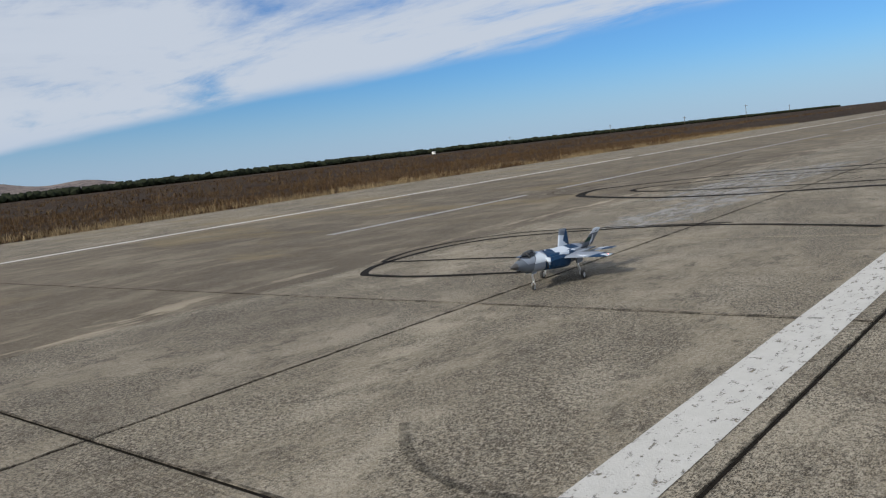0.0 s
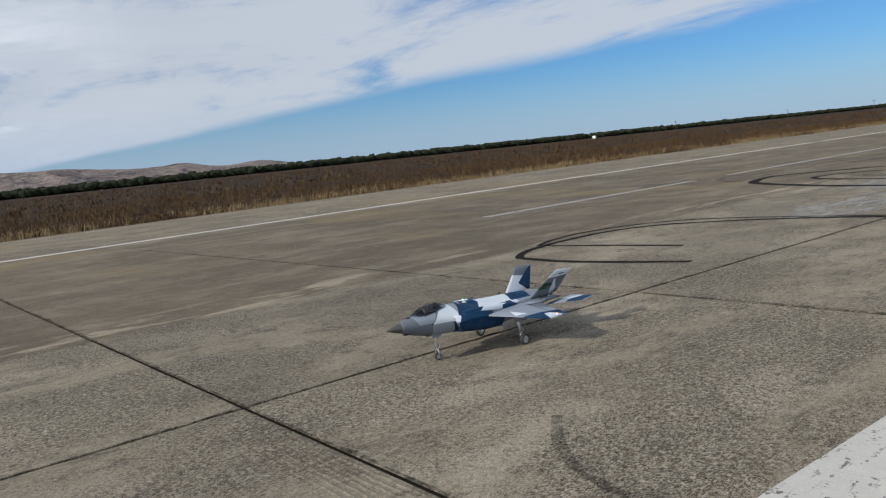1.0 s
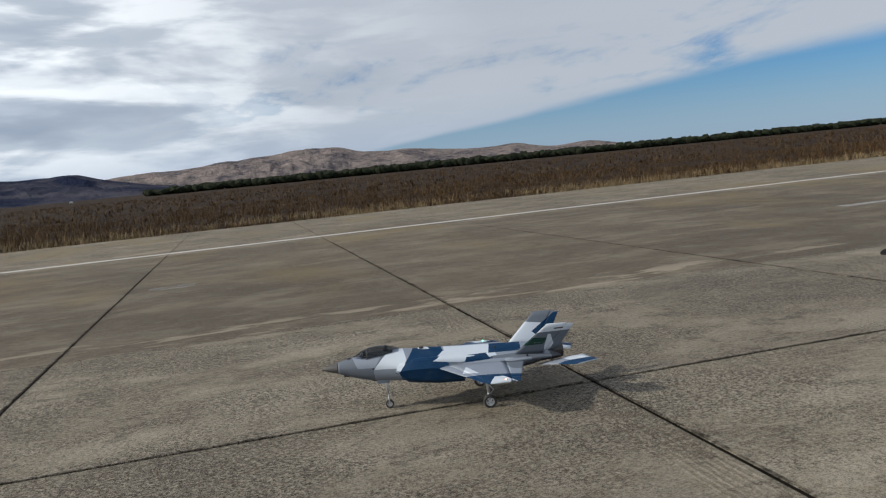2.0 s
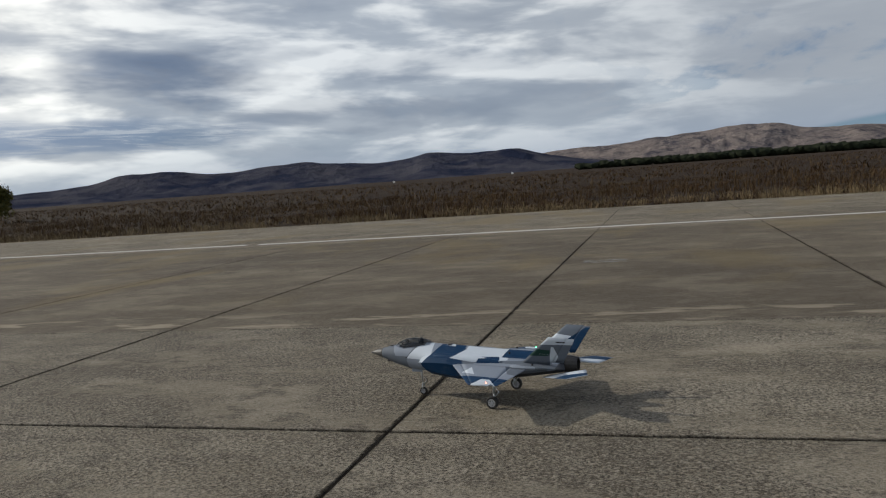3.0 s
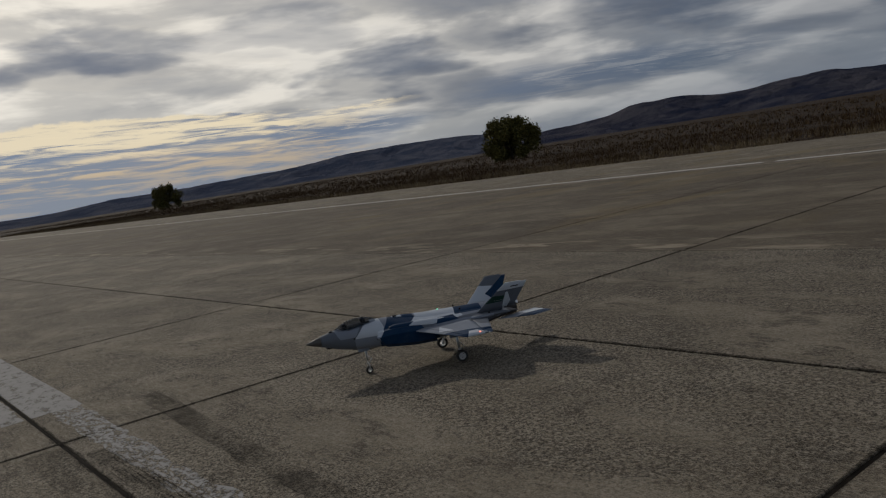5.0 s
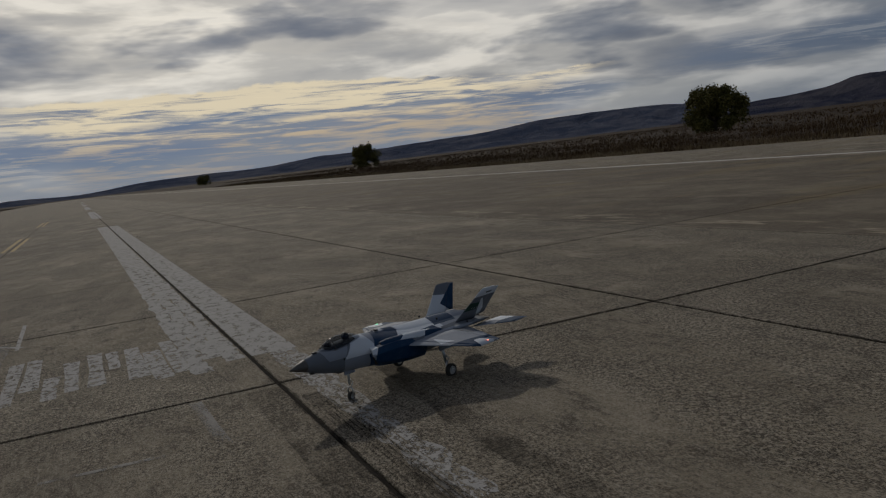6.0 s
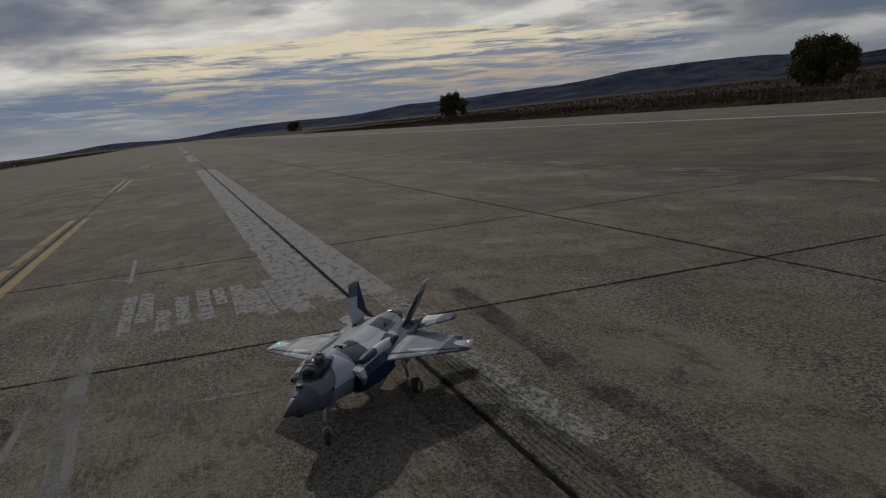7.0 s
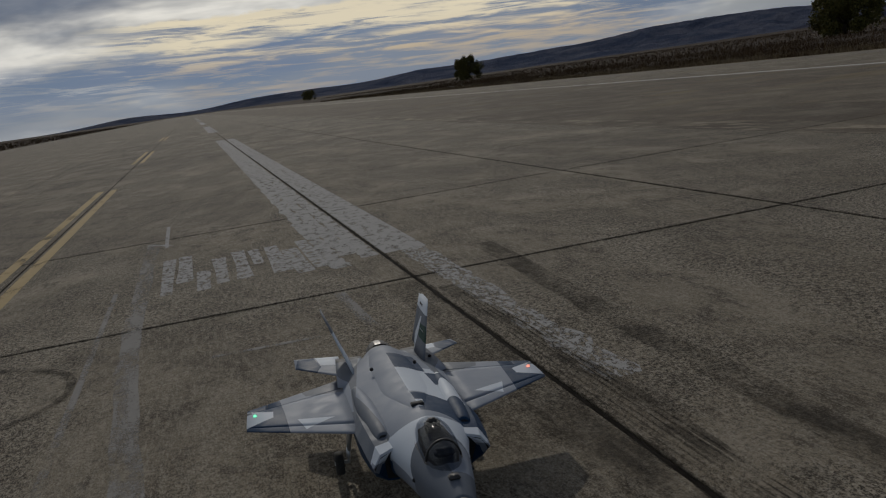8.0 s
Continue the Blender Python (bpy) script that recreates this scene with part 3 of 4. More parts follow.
def build_shed(x, y, size):
    shed = new("shed")
    shed.matrix_basis = pose(x, y, -0.42, 0, 0, 20)
    tagged(shed, "small pale shed far off below the hills", "shed", group="sheds below the hills")
    bm = bmesh.new()
    bmesh.ops.create_cube(bm, size=1.0, matrix=Matrix.Translation((0, 0, size * 0.3)) @ Matrix.Diagonal((size, size * 1.5, size * 0.6, 1)))
    part("wall", bm, "van_white", shed, smooth=False)
    bm = bmesh.new()
    bmesh.ops.create_cone(bm, cap_ends=True, segments=4, radius1=size * 1.0, radius2=size * 0.3, depth=size * 0.3, matrix=Matrix.Translation((0, 0, size * 0.75)) @ Matrix.Rotation(radians(45), 4, "Z"))
    part("roof", bm, "van_white", shed, smooth=False)


M["van_white"] = surface("van_white", lambda n, o, p: n.mix(n.noise(o, 2.0), rgb(0.60, 0.60, 0.58), rgb(0.72, 0.72, 0.70)), 0.4)
build_van(350.0, -412.0, 52)
for k, (az, dist, h) in enumerate(((157.0, 640, 7.5), (160.9, 640, 11.0), (163.5, 700, 8.0), (152.0, 700, 8.0), (145.0, 700, 8.0))):
    build_pole(dist * math.sin(radians(az)), dist * math.cos(radians(az)), h)
build_shed(806.0, 271.0, 1.7)
build_shed(860.0, 152.0, 1.9)
build_bush(101.7, 101.0, 11.8, 7.6, 26000, "large round olive green bush standing in the scrub")
build_bush(110.0, 310.0, 13.5, 10.0, 20000, "round dark green bush far along the runway's edge")
build_bush(86.0, 610.0, 13.0, 7.6, 9000, "low dark bush far down beside the runway")


# ---- markings on the concrete ----
def strip(name, points, width, material, label, lift=0.004, ragged=0.0, category="marking"):
    """A thin flat band along a smooth line through the points; lies just on the concrete."""
    pts = []
    ps = [Vector((*p, 0)) for p in points]
    for i in range(len(ps) - 1):
        a, b, c, d = ps[max(i - 1, 0)], ps[i], ps[i + 1], ps[min(i + 2, len(ps) - 1)]
        steps = max(2, int((c - b).length / 0.35)) if len(ps) > 2 else max(2, int((c - b).length / (0.14 if ragged > 0.55 else 2.0)))
        for k in range(steps + (i == len(ps) - 2)):
            t = k / steps
            pts.append(0.5 * (2 * b + (c - a) * t + (2 * a - 5 * b + 4 * c - d) * t * t + (3 * b - a - 3 * c + d) * t ** 3))
    verts, faces = [], []
    for i, p in enumerate(pts):
        d = (pts[min(i + 1, len(pts) - 1)] - pts[max(i - 1, 0)]).normalized()
        nrm = Vector((-d.y, d.x, 0))
        for s in (-1, 1):
            w = width * 0.5 * (1 + ragged * (0.7 * noise.noise(Vector((p.x * 2, p.y * 2, s * 3.0))) + noise.noise(Vector((p.x * 8, p.y * 8, s * 5.0)))))
            q = p + nrm * w * s
            verts.append((q.x, q.y, ground_z(q.x) + lift))
    for i in range(len(pts) - 1):
        faces.append((2 * i + 1, 2 * i, 2 * i + 2, 2 * i + 3))
    ob = raw(name, verts, faces, material)
    tagged(ob, label, category, kind="structure")
    return ob


for a, b in ((-400, -62), (-61, 8), (8.5, 120), (121, 900)):
    strip("edge_line", [(25.4, a), (25.4, b)], 0.42, "paint_edge", "long white painted edge line along the runway")
for a, b in ((-31, -21.5), (-70, -33.2), (-150, -74)):
    strip("side_dash", [(14.3, a), (14.3, b)], 0.36, "paint_faded", "worn white painted dash on the concrete")
strip("centre_line", [(-0.11, -34), (-0.11, -10.2)], 0.44, "paint_white", "broad worn white centre stripe on the concrete")
strip("centre_line", [(0.32, -2.9), (0.31, 1.3)], 0.22, "paint_crumbled", "broad worn white centre stripe on the concrete", ragged=0.56)
strip("centre_line", [(0.24, 1.3), (0.24, 39.5)], 0.44, "paint_faded", "broad worn white centre stripe on the concrete")
for x, a in ((-0.47, 1.05), (-0.30, 1.6), (-0.13, 1.3)):
    strip("centre_line", [(x, a), (x, 12.0)], 0.17, "paint_faded", "broad worn white centre stripe on the concrete", ragged=0.6)
strip("centre_line", [(-0.30, 12.0), (-0.30, 40.0)], 0.50, "paint_faded", "broad worn white centre stripe on the concrete")
for a, b in ((59, 90), (110, 141), (160, 191), (211, 243), (262, 295), (315, 350)):
    strip("centre_line", [(-0.15, a), (-0.15, b)], 0.75, "paint_faded", "broad worn white centre stripe on the concrete")
for a, b in ((-30, 16.2), (28.4, 40.0), (58, 70)):
    for x in (-4.19, -3.85):
        strip("yellow_line", [(x, a), (x, b)], 0.16, "paint_yellow", "worn double yellow taxi line on the concrete")

# flaked block lettering beside the centre stripe, too worn to read
for x, ya, yb, w in ((-2.12, 1.45, 3.4, 0.11), (-1.95, 1.9, 3.45, 0.13), (-1.76, 1.35, 2.3, 0.12), (-1.58, 1.5, 2.9, 0.12), (-1.36, 1.5, 3.1, 0.12), (-1.18, 2.1, 3.0, 0.10), (-0.98, 1.45, 3.0, 0.13), (-0.80, 1.2, 2.6, 0.14), (-0.62, 1.3, 3.0, 0.11)):
    strip("worn_letter", [(x, ya), (x, yb)], w * 1.25, "paint_flaked", "flaked white painted bar of worn-out runway lettering", ragged=0.5)
strip("ghost_line", [(-2.38, 5.0), (-2.34, 0.0), (-2.18, -2.8), (-2.1, -5.6)], 0.16, "paint_ghost", "faint ghost of an old white line", ragged=0.4)
strip("ghost_line", [(-2.22, 6.5), (-2.20, 4.4)], 0.05, "paint_faded", "faint ghost of an old white line", ragged=0.4)
strip("ghost_line", [(-2.45, 4.9), (-2.15, 4.55)], 0.07, "paint_faded", "faint ghost of an old white line", ragged=0.4)
strip("ghost_line", [(-0.67, 0.1), (-0.63, -1.1)], 0.09, "paint_ghost", "faint ghost of an old white line", ragged=0.4)
strip("ghost_line", [(-1.75, -0.9), (-1.0, -1.0)], 0.05, "paint_ghost", "faint ghost of an old white line", ragged=0.4)
strip("ghost_line", [(-2.62, 2.0), (-2.60, -4.5)], 0.05, "paint_ghost", "faint ghost of an old white line", ragged=0.4)

# rubber left by turning wheels
TYRES = [
    (0.15, "rubber_mark", [(0.6, -20.3), (3.0, -21.0), (5.2, -20.95), (7.3, -20.2), (8.0, -19.2), (8.05, -17.9), (7.85, -16.85), (7.45, -16.25), (7.1, -16.12), (6.0, -16.1), (4.4, -16.5)]),
    (0.11, "rubber_mark", [(3.2, -21.3), (6.5, -21.05), (7.65, -20.6), (8.35, -19.6), (8.48, -18.4), (8.2, -17.5), (7.9, -17.36), (6.6, -17.6), (5.4, -17.75)]),
    (0.30, "rubber_mark", [(-3.0, -33.0), (3.2, -33.7), (7.7, -33.6), (10.2, -32.5), (11.5, -31.3), (11.2, -29.6), (10.35, -28.6), (7.6, -27.1), (5.1, -26.6), (1.8, -26.8), (-4.0, -26.2)]),
    (0.20, "rubber_mark", [(1.0, -32.0), (6.5, -32.2), (9.0, -31.2), (9.6, -30.0), (8.0, -28.9), (4.0, -28.2), (0.0, -28.4)]),
    (0.2, "rubber_groove_shade", [(1.0, -30.8), (6.0, -31.2), (8.2, -30.2), (6.5, -29.4), (2.0, -29.2)]),
    (0.25, "rubber_groove_shade", [(12.2, -47.0), (11.0, -38.0), (12.9, -33.5), (13.6, -31.8), (12.7, -30.3), (11.6, -29.8)]),
    (0.08, "rubber_groove_shade", [(-8.0, -20.4), (-3.0, -20.9), (0.6, -20.3)]),
    (0.075, "rubber_groove_shade", [(1.68, -11.08), (1.50, -10.88), (1.13, -10.58), (0.71, -10.43), (0.3, -10.45), (-0.5, -10.75)]),
    (0.06, "rubber_groove_shade", [(-3.6, 0.05), (-3.26, -0.05), (-2.87, -0.33), (-2.68, -0.70), (-2.72, -1.12), (-2.99, -1.36), (-3.5, -1.5)]),
    (0.20, "oil_stain", [(0.93, 0.9), (0.84, -0.7), (0.75, -2.1), (0.76, -3.0), (0.7, -4.2), (0.6, -6.0)]),
    (0.14, "oil_stain", [(0.12, -0.4), (0.20, -2.0), (0.20, -4.0), (0.1, -8.0)]),
    (0.30, "oil_stain", [(-0.15, 0.0), (-0.14, -1.0), (-0.16, -2.2), (-0.16, -4.0), (-0.2, -6.0)]),
]
for width, material, line in TYRES:
    strip("tyre_mark", line, width, material, "dark curving rubber skid mark on the concrete", lift=0.007, ragged=0.3)
for x, ya, yb, w in ((5.2, -36, -21, 1.4), (6.6, -35, -26, 1.2), (14.9, -6.2, -5.3, 0.5)):
    strip("pale_patch", [(x, ya), (x, yb)], w, "paint_ghost", "pale scuffed patch on the concrete", lift=0.006, ragged=0.6)


for a, b, x in ((-60, -9.85, -0.5), (-4.87, 80, 0.0), (-60, 80, 3.81)):
    strip("joint_dirt", [(x, a), (x, b)], 0.055, "joint_dirt", "dark dirt and crumbled edge along a joint", lift=0.003, ragged=0.9, category="dirt")
for y in ROWS[ROWS.index(-14.55):ROWS.index(10.0)]:
    strip("joint_dirt", [(x, row_y(y, x)) for x in (-7.0, -3.5, 0.0, 3.8, 8.0, 22.0)], 0.065, "joint_dirt", "dark dirt and crumbled edge along a joint", lift=0.003, ragged=0.9, category="dirt")
# flat dark lines for the shade that ridges along the seam don't show
for k in range(6):
    x = 0.06 + 0.036 * k
    strip("groove", [(x, -9.0), (x, -0.7 - 0.16 * (k % 3))], 0.010, "rubber_groove_shade", "flat dark line painted as shade in a finishing groove beside the joint", lift=0.005, ragged=0.8, category="groove")


def build_grooves():
    """Coarse ridges that the finishing tool left along the middle seam and two cross joints."""
    verts, faces = [], []
    seed = random.Random(5)
    def ridge(xa, ya, xb, yb, tall=0.011):
        d = Vector((xb - xa, yb - ya, 0)).normalized()
        nx, ny = -d.y, d.x
        steps = max(2, int(math.hypot(xb - xa, yb - ya) / 0.12))
        k0 = len(verts)
        for i in range(steps + 1):
            t = i / steps
            jog = 0.006 * seed.uniform(-1, 1)
            h = tall * seed.uniform(0.3, 1.0)
            x, y = xa + (xb - xa) * t + nx * jog, ya + (yb - ya) * t + ny * jog
            for off, up in ((-0.013, -0.002), (0.0, h), (0.013, -0.002)):
                verts.append((x + nx * off, y + ny * off, ground_z(x + nx * off) + up))
        for i in range(steps):
            k = k0 + 3 * i
            faces.extend([(k, k + 1, k + 4, k + 3), (k + 1, k + 2, k + 5, k + 4)])
    for i in range(9):
        x = 0.04 + 0.035 * i
        ridge(x, -4.8, x, -0.6 - 0.1 * (i % 4))
        ridge(x - 0.04, -9.7, x, -4.95)
    for y0 in (-4.87, -9.85):
        for i in range(7):
            y = y0 + 0.06 + 0.05 * i
            ridge(3.95, y, 7.6 - 0.3 * (i % 3), y, 0.0045)
            ridge(0.4, y, 3.6, y, 0.0045)
    ob = raw("grooved_finish", verts, faces, "concrete", True)
    tagged(ob, "coarse broomed ridges in the concrete beside the joints", "concrete", kind="stuff")


build_grooves()


# ---- the model jet ----
def quad_mask(n, vec, corners, plane):
    """1 inside a convex patch given by its corners, in side view (y, z) or top view (|x|, y)."""
    area = sum(a[0] * b[1] - b[0] * a[1] for a, b in zip(corners, corners[1:] + corners[:1]))
    if area < 0:
        corners = corners[::-1]
    out = None
    for a, b in zip(corners, corners[1:] + corners[:1]):
        nx, ny = -(b[1] - a[1]), b[0] - a[0]
        v = (0.0, nx, ny) if plane == "side" else (nx, ny, 0.0)
        d = n.add("ShaderNodeVectorMath", {0: vec, 1: v}, op="DOT_PRODUCT").outputs["Value"]
        g = n.math("GREATER_THAN", d, nx * a[0] + ny * a[1])
        out = g if out is None else n.math("MINIMUM", out, g)
    return out


NAVY, WHITE, LIGHT, MID, DARK = (0.003, 0.030, 0.080), (0.52, 0.57, 0.63), (0.215, 0.245, 0.295), (0.120, 0.138, 0.166), (0.045, 0.048, 0.055)


def livery(name, base, patches, rough=0.60):
    """Splinter camouflage: patches of (colour, view, corners), painted in order over the base."""
    def colour(n, obj, pos):
        s = n.add("ShaderNodeSeparateXYZ", {0: obj})
        folded = n.add("ShaderNodeCombineXYZ", {0: n.math("ABSOLUTE", s.outputs[0]), 1: s.outputs[1], 2: s.outputs[2]}).outputs[0]
        c = rgb(*base)
        left = n.math("LESS_THAN", s.outputs[0], 0.0)
        for col, plane, corners in patches:
            mask = quad_mask(n, folded, corners, "side" if plane == "left" else plane)
            c = n.mix(n.math("MULTIPLY", mask, left) if plane == "left" else mask, c, rgb(*col))
        dirt = n.noise(obj, 9.0, 6.0, 0.65)
        c = n.mix(n.math("MULTIPLY", n.ramp(dirt, 0.45, 0.72), 0.05), c, rgb(0.20, 0.19, 0.17))
        return n.mix(n.math("MULTIPLY", n.ramp(n.noise(n.scaled(obj, 60, 8, 60), 1.0, 4.0), 0.55, 0.75), 0.03), c, rgb(0.4, 0.4, 0.4))
    M[name] = surface(name, colour, lambda n, o, p: n.ramp(n.noise(o, 14.0, 4.0), 0.3, 0.7, rough - 0.07, rough + 0.1), spec=0.18, bump=lambda n, o, p: n.noise(o, 120.0, 2.0), height=0.0004)


livery("jet_body", MID, [
    # light patch left only; the right nose keeps a darker tone for its shade
    (LIGHT, "left", [(0.85, 0.36), (0.98, 0.36), (1.10, 0.60), (0.74, 0.60), (0.74, 0.52)]),
    (MID, "side", [(1.06, 0.20), (1.30, 0.20), (1.30, 0.60), (1.09, 0.60)]),
    (WHITE, "side", [(0.86, 0.345), (0.735, 0.475), (0.52, 0.475), (0.66, 0.33)]),
    (LIGHT, "side", [(0.84, 0.10), (0.86, 0.345), (0.66, 0.345), (0.60, 0.10)]),
    (LIGHT, "top", [(0.0, 0.62), (0.13, 0.60), (0.20, 0.10), (0.12, -0.50), (0.0, -0.60)]),
    (WHITE, "side", [(0.74, 0.47), (0.53, 0.47), (0.53, 0.62), (0.74, 0.62)]),
    (NAVY, "left", [(0.665, 0.33), (0.525, 0.476), (0.33, 0.476), (0.27, 0.33)]),
    (NAVY, "left", [(0.53, 0.47), (0.33, 0.47), (0.33, 0.62), (0.53, 0.62)]),
    (NAVY, "side", [(0.605, 0.10), (0.665, 0.335), (0.20, 0.335), (0.06, 0.10)]),
    (WHITE, "left", [(0.50, 0.452), (0.41, 0.445), (0.44, 0.475), (0.50, 0.49)]),
    (WHITE, "left", [(0.40, 0.385), (0.31, 0.425), (-0.08, 0.425), (-0.10, 0.370), (0.20, 0.358)]),
    (WHITE, "left", [(0.30, 0.42), (-0.08, 0.42), (-0.08, 0.60), (0.30, 0.60)]),
    (NAVY, "left", [(0.16, 0.352), (-0.05, 0.350), (-0.02, 0.388), (0.14, 0.388)]),
    (NAVY, "left", [(-0.04, 0.385), (-0.30, 0.375), (-0.34, 0.60), (-0.16, 0.60)]),
    (LIGHT, "side", [(0.10, 0.30), (0.20, 0.365), (-0.06, 0.355), (-0.36, 0.36), (-0.36, 0.30)]),
    (DARK, "side", [(-0.10, 0.10), (-0.70, 0.10), (-0.70, 0.298), (-0.10, 0.265)]),
    (DARK, "side", [(-0.52, 0.10), (-0.80, 0.10), (-0.80, 0.60), (-0.52, 0.60)]),
])
livery("jet_wing", LIGHT, [
    (MID, "top", [(0.22, -0.10), (0.40, -0.18), (0.46, -0.40), (0.22, -0.40)]),
    (NAVY, "top", [(0.47, 0.30), (0.72, 0.30), (0.72, -0.30), (0.52, -0.30), (0.50, -0.02)]),
    (WHITE, "top", [(0.55, -0.02), (0.55, -0.09), (0.72, -0.21), (0.72, 0.05)]),
    (WHITE, "top", [(0.30, 0.16), (0.42, 0.20), (0.45, 0.08)]),
    (MID, "top", [(0.64, -0.13), (0.72, -0.10), (0.72, -0.14), (0.65, -0.16)]),
])
livery("jet_stab", LIGHT, [
    (NAVY, "top", [(0.10, -0.02), (0.17, 0.2), (0.24, 0.05), (0.20, -0.3), (0.14, -0.3)]),
    (WHITE, "top", [(0.0, 0.0), (0.10, -0.05), (0.13, -0.3), (0.0, -0.3)]),
])
livery("jet_fin_left", MID, [
    (WHITE, "side", [(-0.40, 0.525), (-0.80, 0.525), (-0.80, 0.70), (-0.40, 0.70)]),
    (DARK, "side", [(-0.545, 0.543), (-0.62, 0.543), (-0.62, 0.553), (-0.545, 0.553)]),
    ((0.012, 0.045, 0.035), "side", [(-0.30, 0.425), (-0.46, 0.425), (-0.50, 0.475), (-0.38, 0.485)]),
    (WHITE, "side", [(-0.46, 0.30), (-0.58, 0.30), (-0.545, 0.42), (-0.60, 0.505), (-0.50, 0.505), (-0.475, 0.42)]),
])
livery("jet_fin_right", WHITE, [
    (MID, "side", [(-0.40, 0.52), (-0.60, 0.49), (-0.80, 0.56), (-0.80, 0.70), (-0.40, 0.70)]),
    (NAVY, "side", [(-0.45, 0.44), (-0.66, 0.57), (-0.80, 0.56), (-0.60, 0.36), (-0.55, 0.36)]),
])
M["radome"] = surface("radome", lambda n, o, p: n.mix(n.noise(o, 20.0), rgb(0.052, 0.050, 0.048), rgb(0.080, 0.077, 0.073)), 0.5)


def tinted_glass(name, tint, cover):
    m = bpy.data.materials.new(name)
    m.use_nodes = True
    n = Nodes(m.node_tree)
    shell = n.add("ShaderNodeBsdfPrincipled", {"Base Color": rgb(0.012, 0.014, 0.018), "Roughness": 0.06, "Specular IOR Level": 0.6, "Coat Weight": 0.4})
    n.add("ShaderNodeOutputMaterial", {0: n.add("ShaderNodeMixShader", {0: cover, 1: n.add("ShaderNodeBsdfTransparent", {0: rgb(*tint)}), 2: shell})})
    M[name] = m


tinted_glass("canopy_glass", (0.66, 0.70, 0.76), 0.30)
M["cockpit"] = surface("cockpit", lambda n, o, p: n.mix(n.noise(o, 40.0), rgb(0.012, 0.013, 0.015), rgb(0.030, 0.031, 0.033)), 0.7)
M["dark_metal"] = surface("dark_metal", lambda n, o, p: n.mix(n.noise(o, 30.0), rgb(0.03, 0.03, 0.032), rgb(0.075, 0.072, 0.07)), 0.45, metal=0.6)
M["black_shade_and_trim"] = surface("black_shade_and_trim", (0.012, 0.012, 0.013), 0.8)
M["tyre"] = surface("tyre", lambda n, o, p: n.mix(n.noise(o, 60.0), rgb(0.018, 0.018, 0.018), rgb(0.04, 0.038, 0.035)), 0.8)
M["hub"] = surface("hub", (0.52, 0.53, 0.55), 0.35, metal=0.3)
M["strut"] = surface("strut", lambda n, o, p: n.mix(n.noise(o, 40.0), rgb(0.45, 0.46, 0.47), rgb(0.62, 0.63, 0.64)), 0.3, metal=0.7)


def lamp_material(name, colour, power):
    m = bpy.data.materials.new(name)
    m.use_nodes = True
    n = Nodes(m.node_tree)
    n.add("ShaderNodeOutputMaterial", {0: n.add("ShaderNodeEmission", {0: rgb(*colour), 1: power})})
    M[name] = m


lamp_material("lamp_red", (1.0, 0.22, 0.14), 9.0)
lamp_material("lamp_green", (0.15, 1.0, 0.45), 7.0)


def smooth_rows(rows, steps):
    """More rows between the given ones, on a smooth curve."""
    out = []
    for i in range(len(rows) - 1):
        a, b, c, d = (np.array(rows[k], float) for k in (max(i - 1, 0), i, i + 1, min(i + 2, len(rows) - 1)))
        for k in range(steps):
            t = k / steps
            m1, m2 = (c - a) / 2, (d - b) / 2
            out.append((2 * t ** 3 - 3 * t * t + 1) * b + (t ** 3 - 2 * t * t + t) * m1 + (3 * t * t - 2 * t ** 3) * c + (t ** 3 - t * t) * m2)
    out.append(np.array(rows[-1], float))
    return out


def loft(rings, close=True):
    bm = bmesh.new()
    vs = [[bm.verts.new(p) for p in r] for r in rings]
    n = len(rings[0])
    for a, b in zip(vs, vs[1:]):
        for k in range(n if close else n - 1):
            bm.faces.new((a[k], a[(k + 1) % n], b[(k + 1) % n], b[k]))
    if close:
        bm.faces.new(vs[0][::-1])
        bm.faces.new(vs[-1])
    bmesh.ops.recalc_face_normals(bm, faces=bm.faces)
    return bm


def body_ring(y, w, zc, zt, zb, eu, el, n=40):
    ring = []
    for k in range(n):
        a = 2 * math.pi * k / n
        c, s = math.cos(a), math.sin(a)
        e = eu if s >= 0 else el
        x = w * math.copysign(abs(c) ** (2 / e), c)
        z = zc + (zt - zc if s >= 0 else zc - zb) * math.copysign(abs(s) ** (2 / e), s)
        ring.append((x, y, z))
    return ring


# y, half width, chine height, top, bottom, roundness above and below
FUSELAGE = [
    (1.135, 0.044, 0.365, 0.411, 0.319, 1.8, 1.8),
    (1.055, 0.062, 0.364, 0.430, 0.291, 1.75, 1.9),
    (1.00, 0.075, 0.363, 0.440, 0.272, 1.75, 2.1),
    (0.92, 0.090, 0.362, 0.449, 0.252, 1.8, 2.3),
    (0.84, 0.104, 0.360, 0.457, 0.238, 1.8, 2.4),
    (0.76, 0.119, 0.358, 0.464, 0.230, 1.7, 2.4),
    (0.66, 0.145, 0.354, 0.466, 0.222, 1.55, 2.4),
    (0.54, 0.185, 0.350, 0.459, 0.212, 1.4, 2.8),
    (0.40, 0.222, 0.345, 0.447, 0.203, 1.3, 3.0),
    (0.20, 0.238, 0.338, 0.430, 0.198, 1.25, 3.0),
    (0.00, 0.240, 0.335, 0.420, 0.203, 1.25, 2.8),
    (-0.18, 0.232, 0.332, 0.408, 0.214, 1.3, 2.6),
    (-0.34, 0.190, 0.328, 0.396, 0.230, 1.5, 2.3),
    (-0.46, 0.120, 0.322, 0.386, 0.242, 1.9, 2.1),
    (-0.55, 0.080, 0.318, 0.378, 0.250, 2.0, 2.0),
]


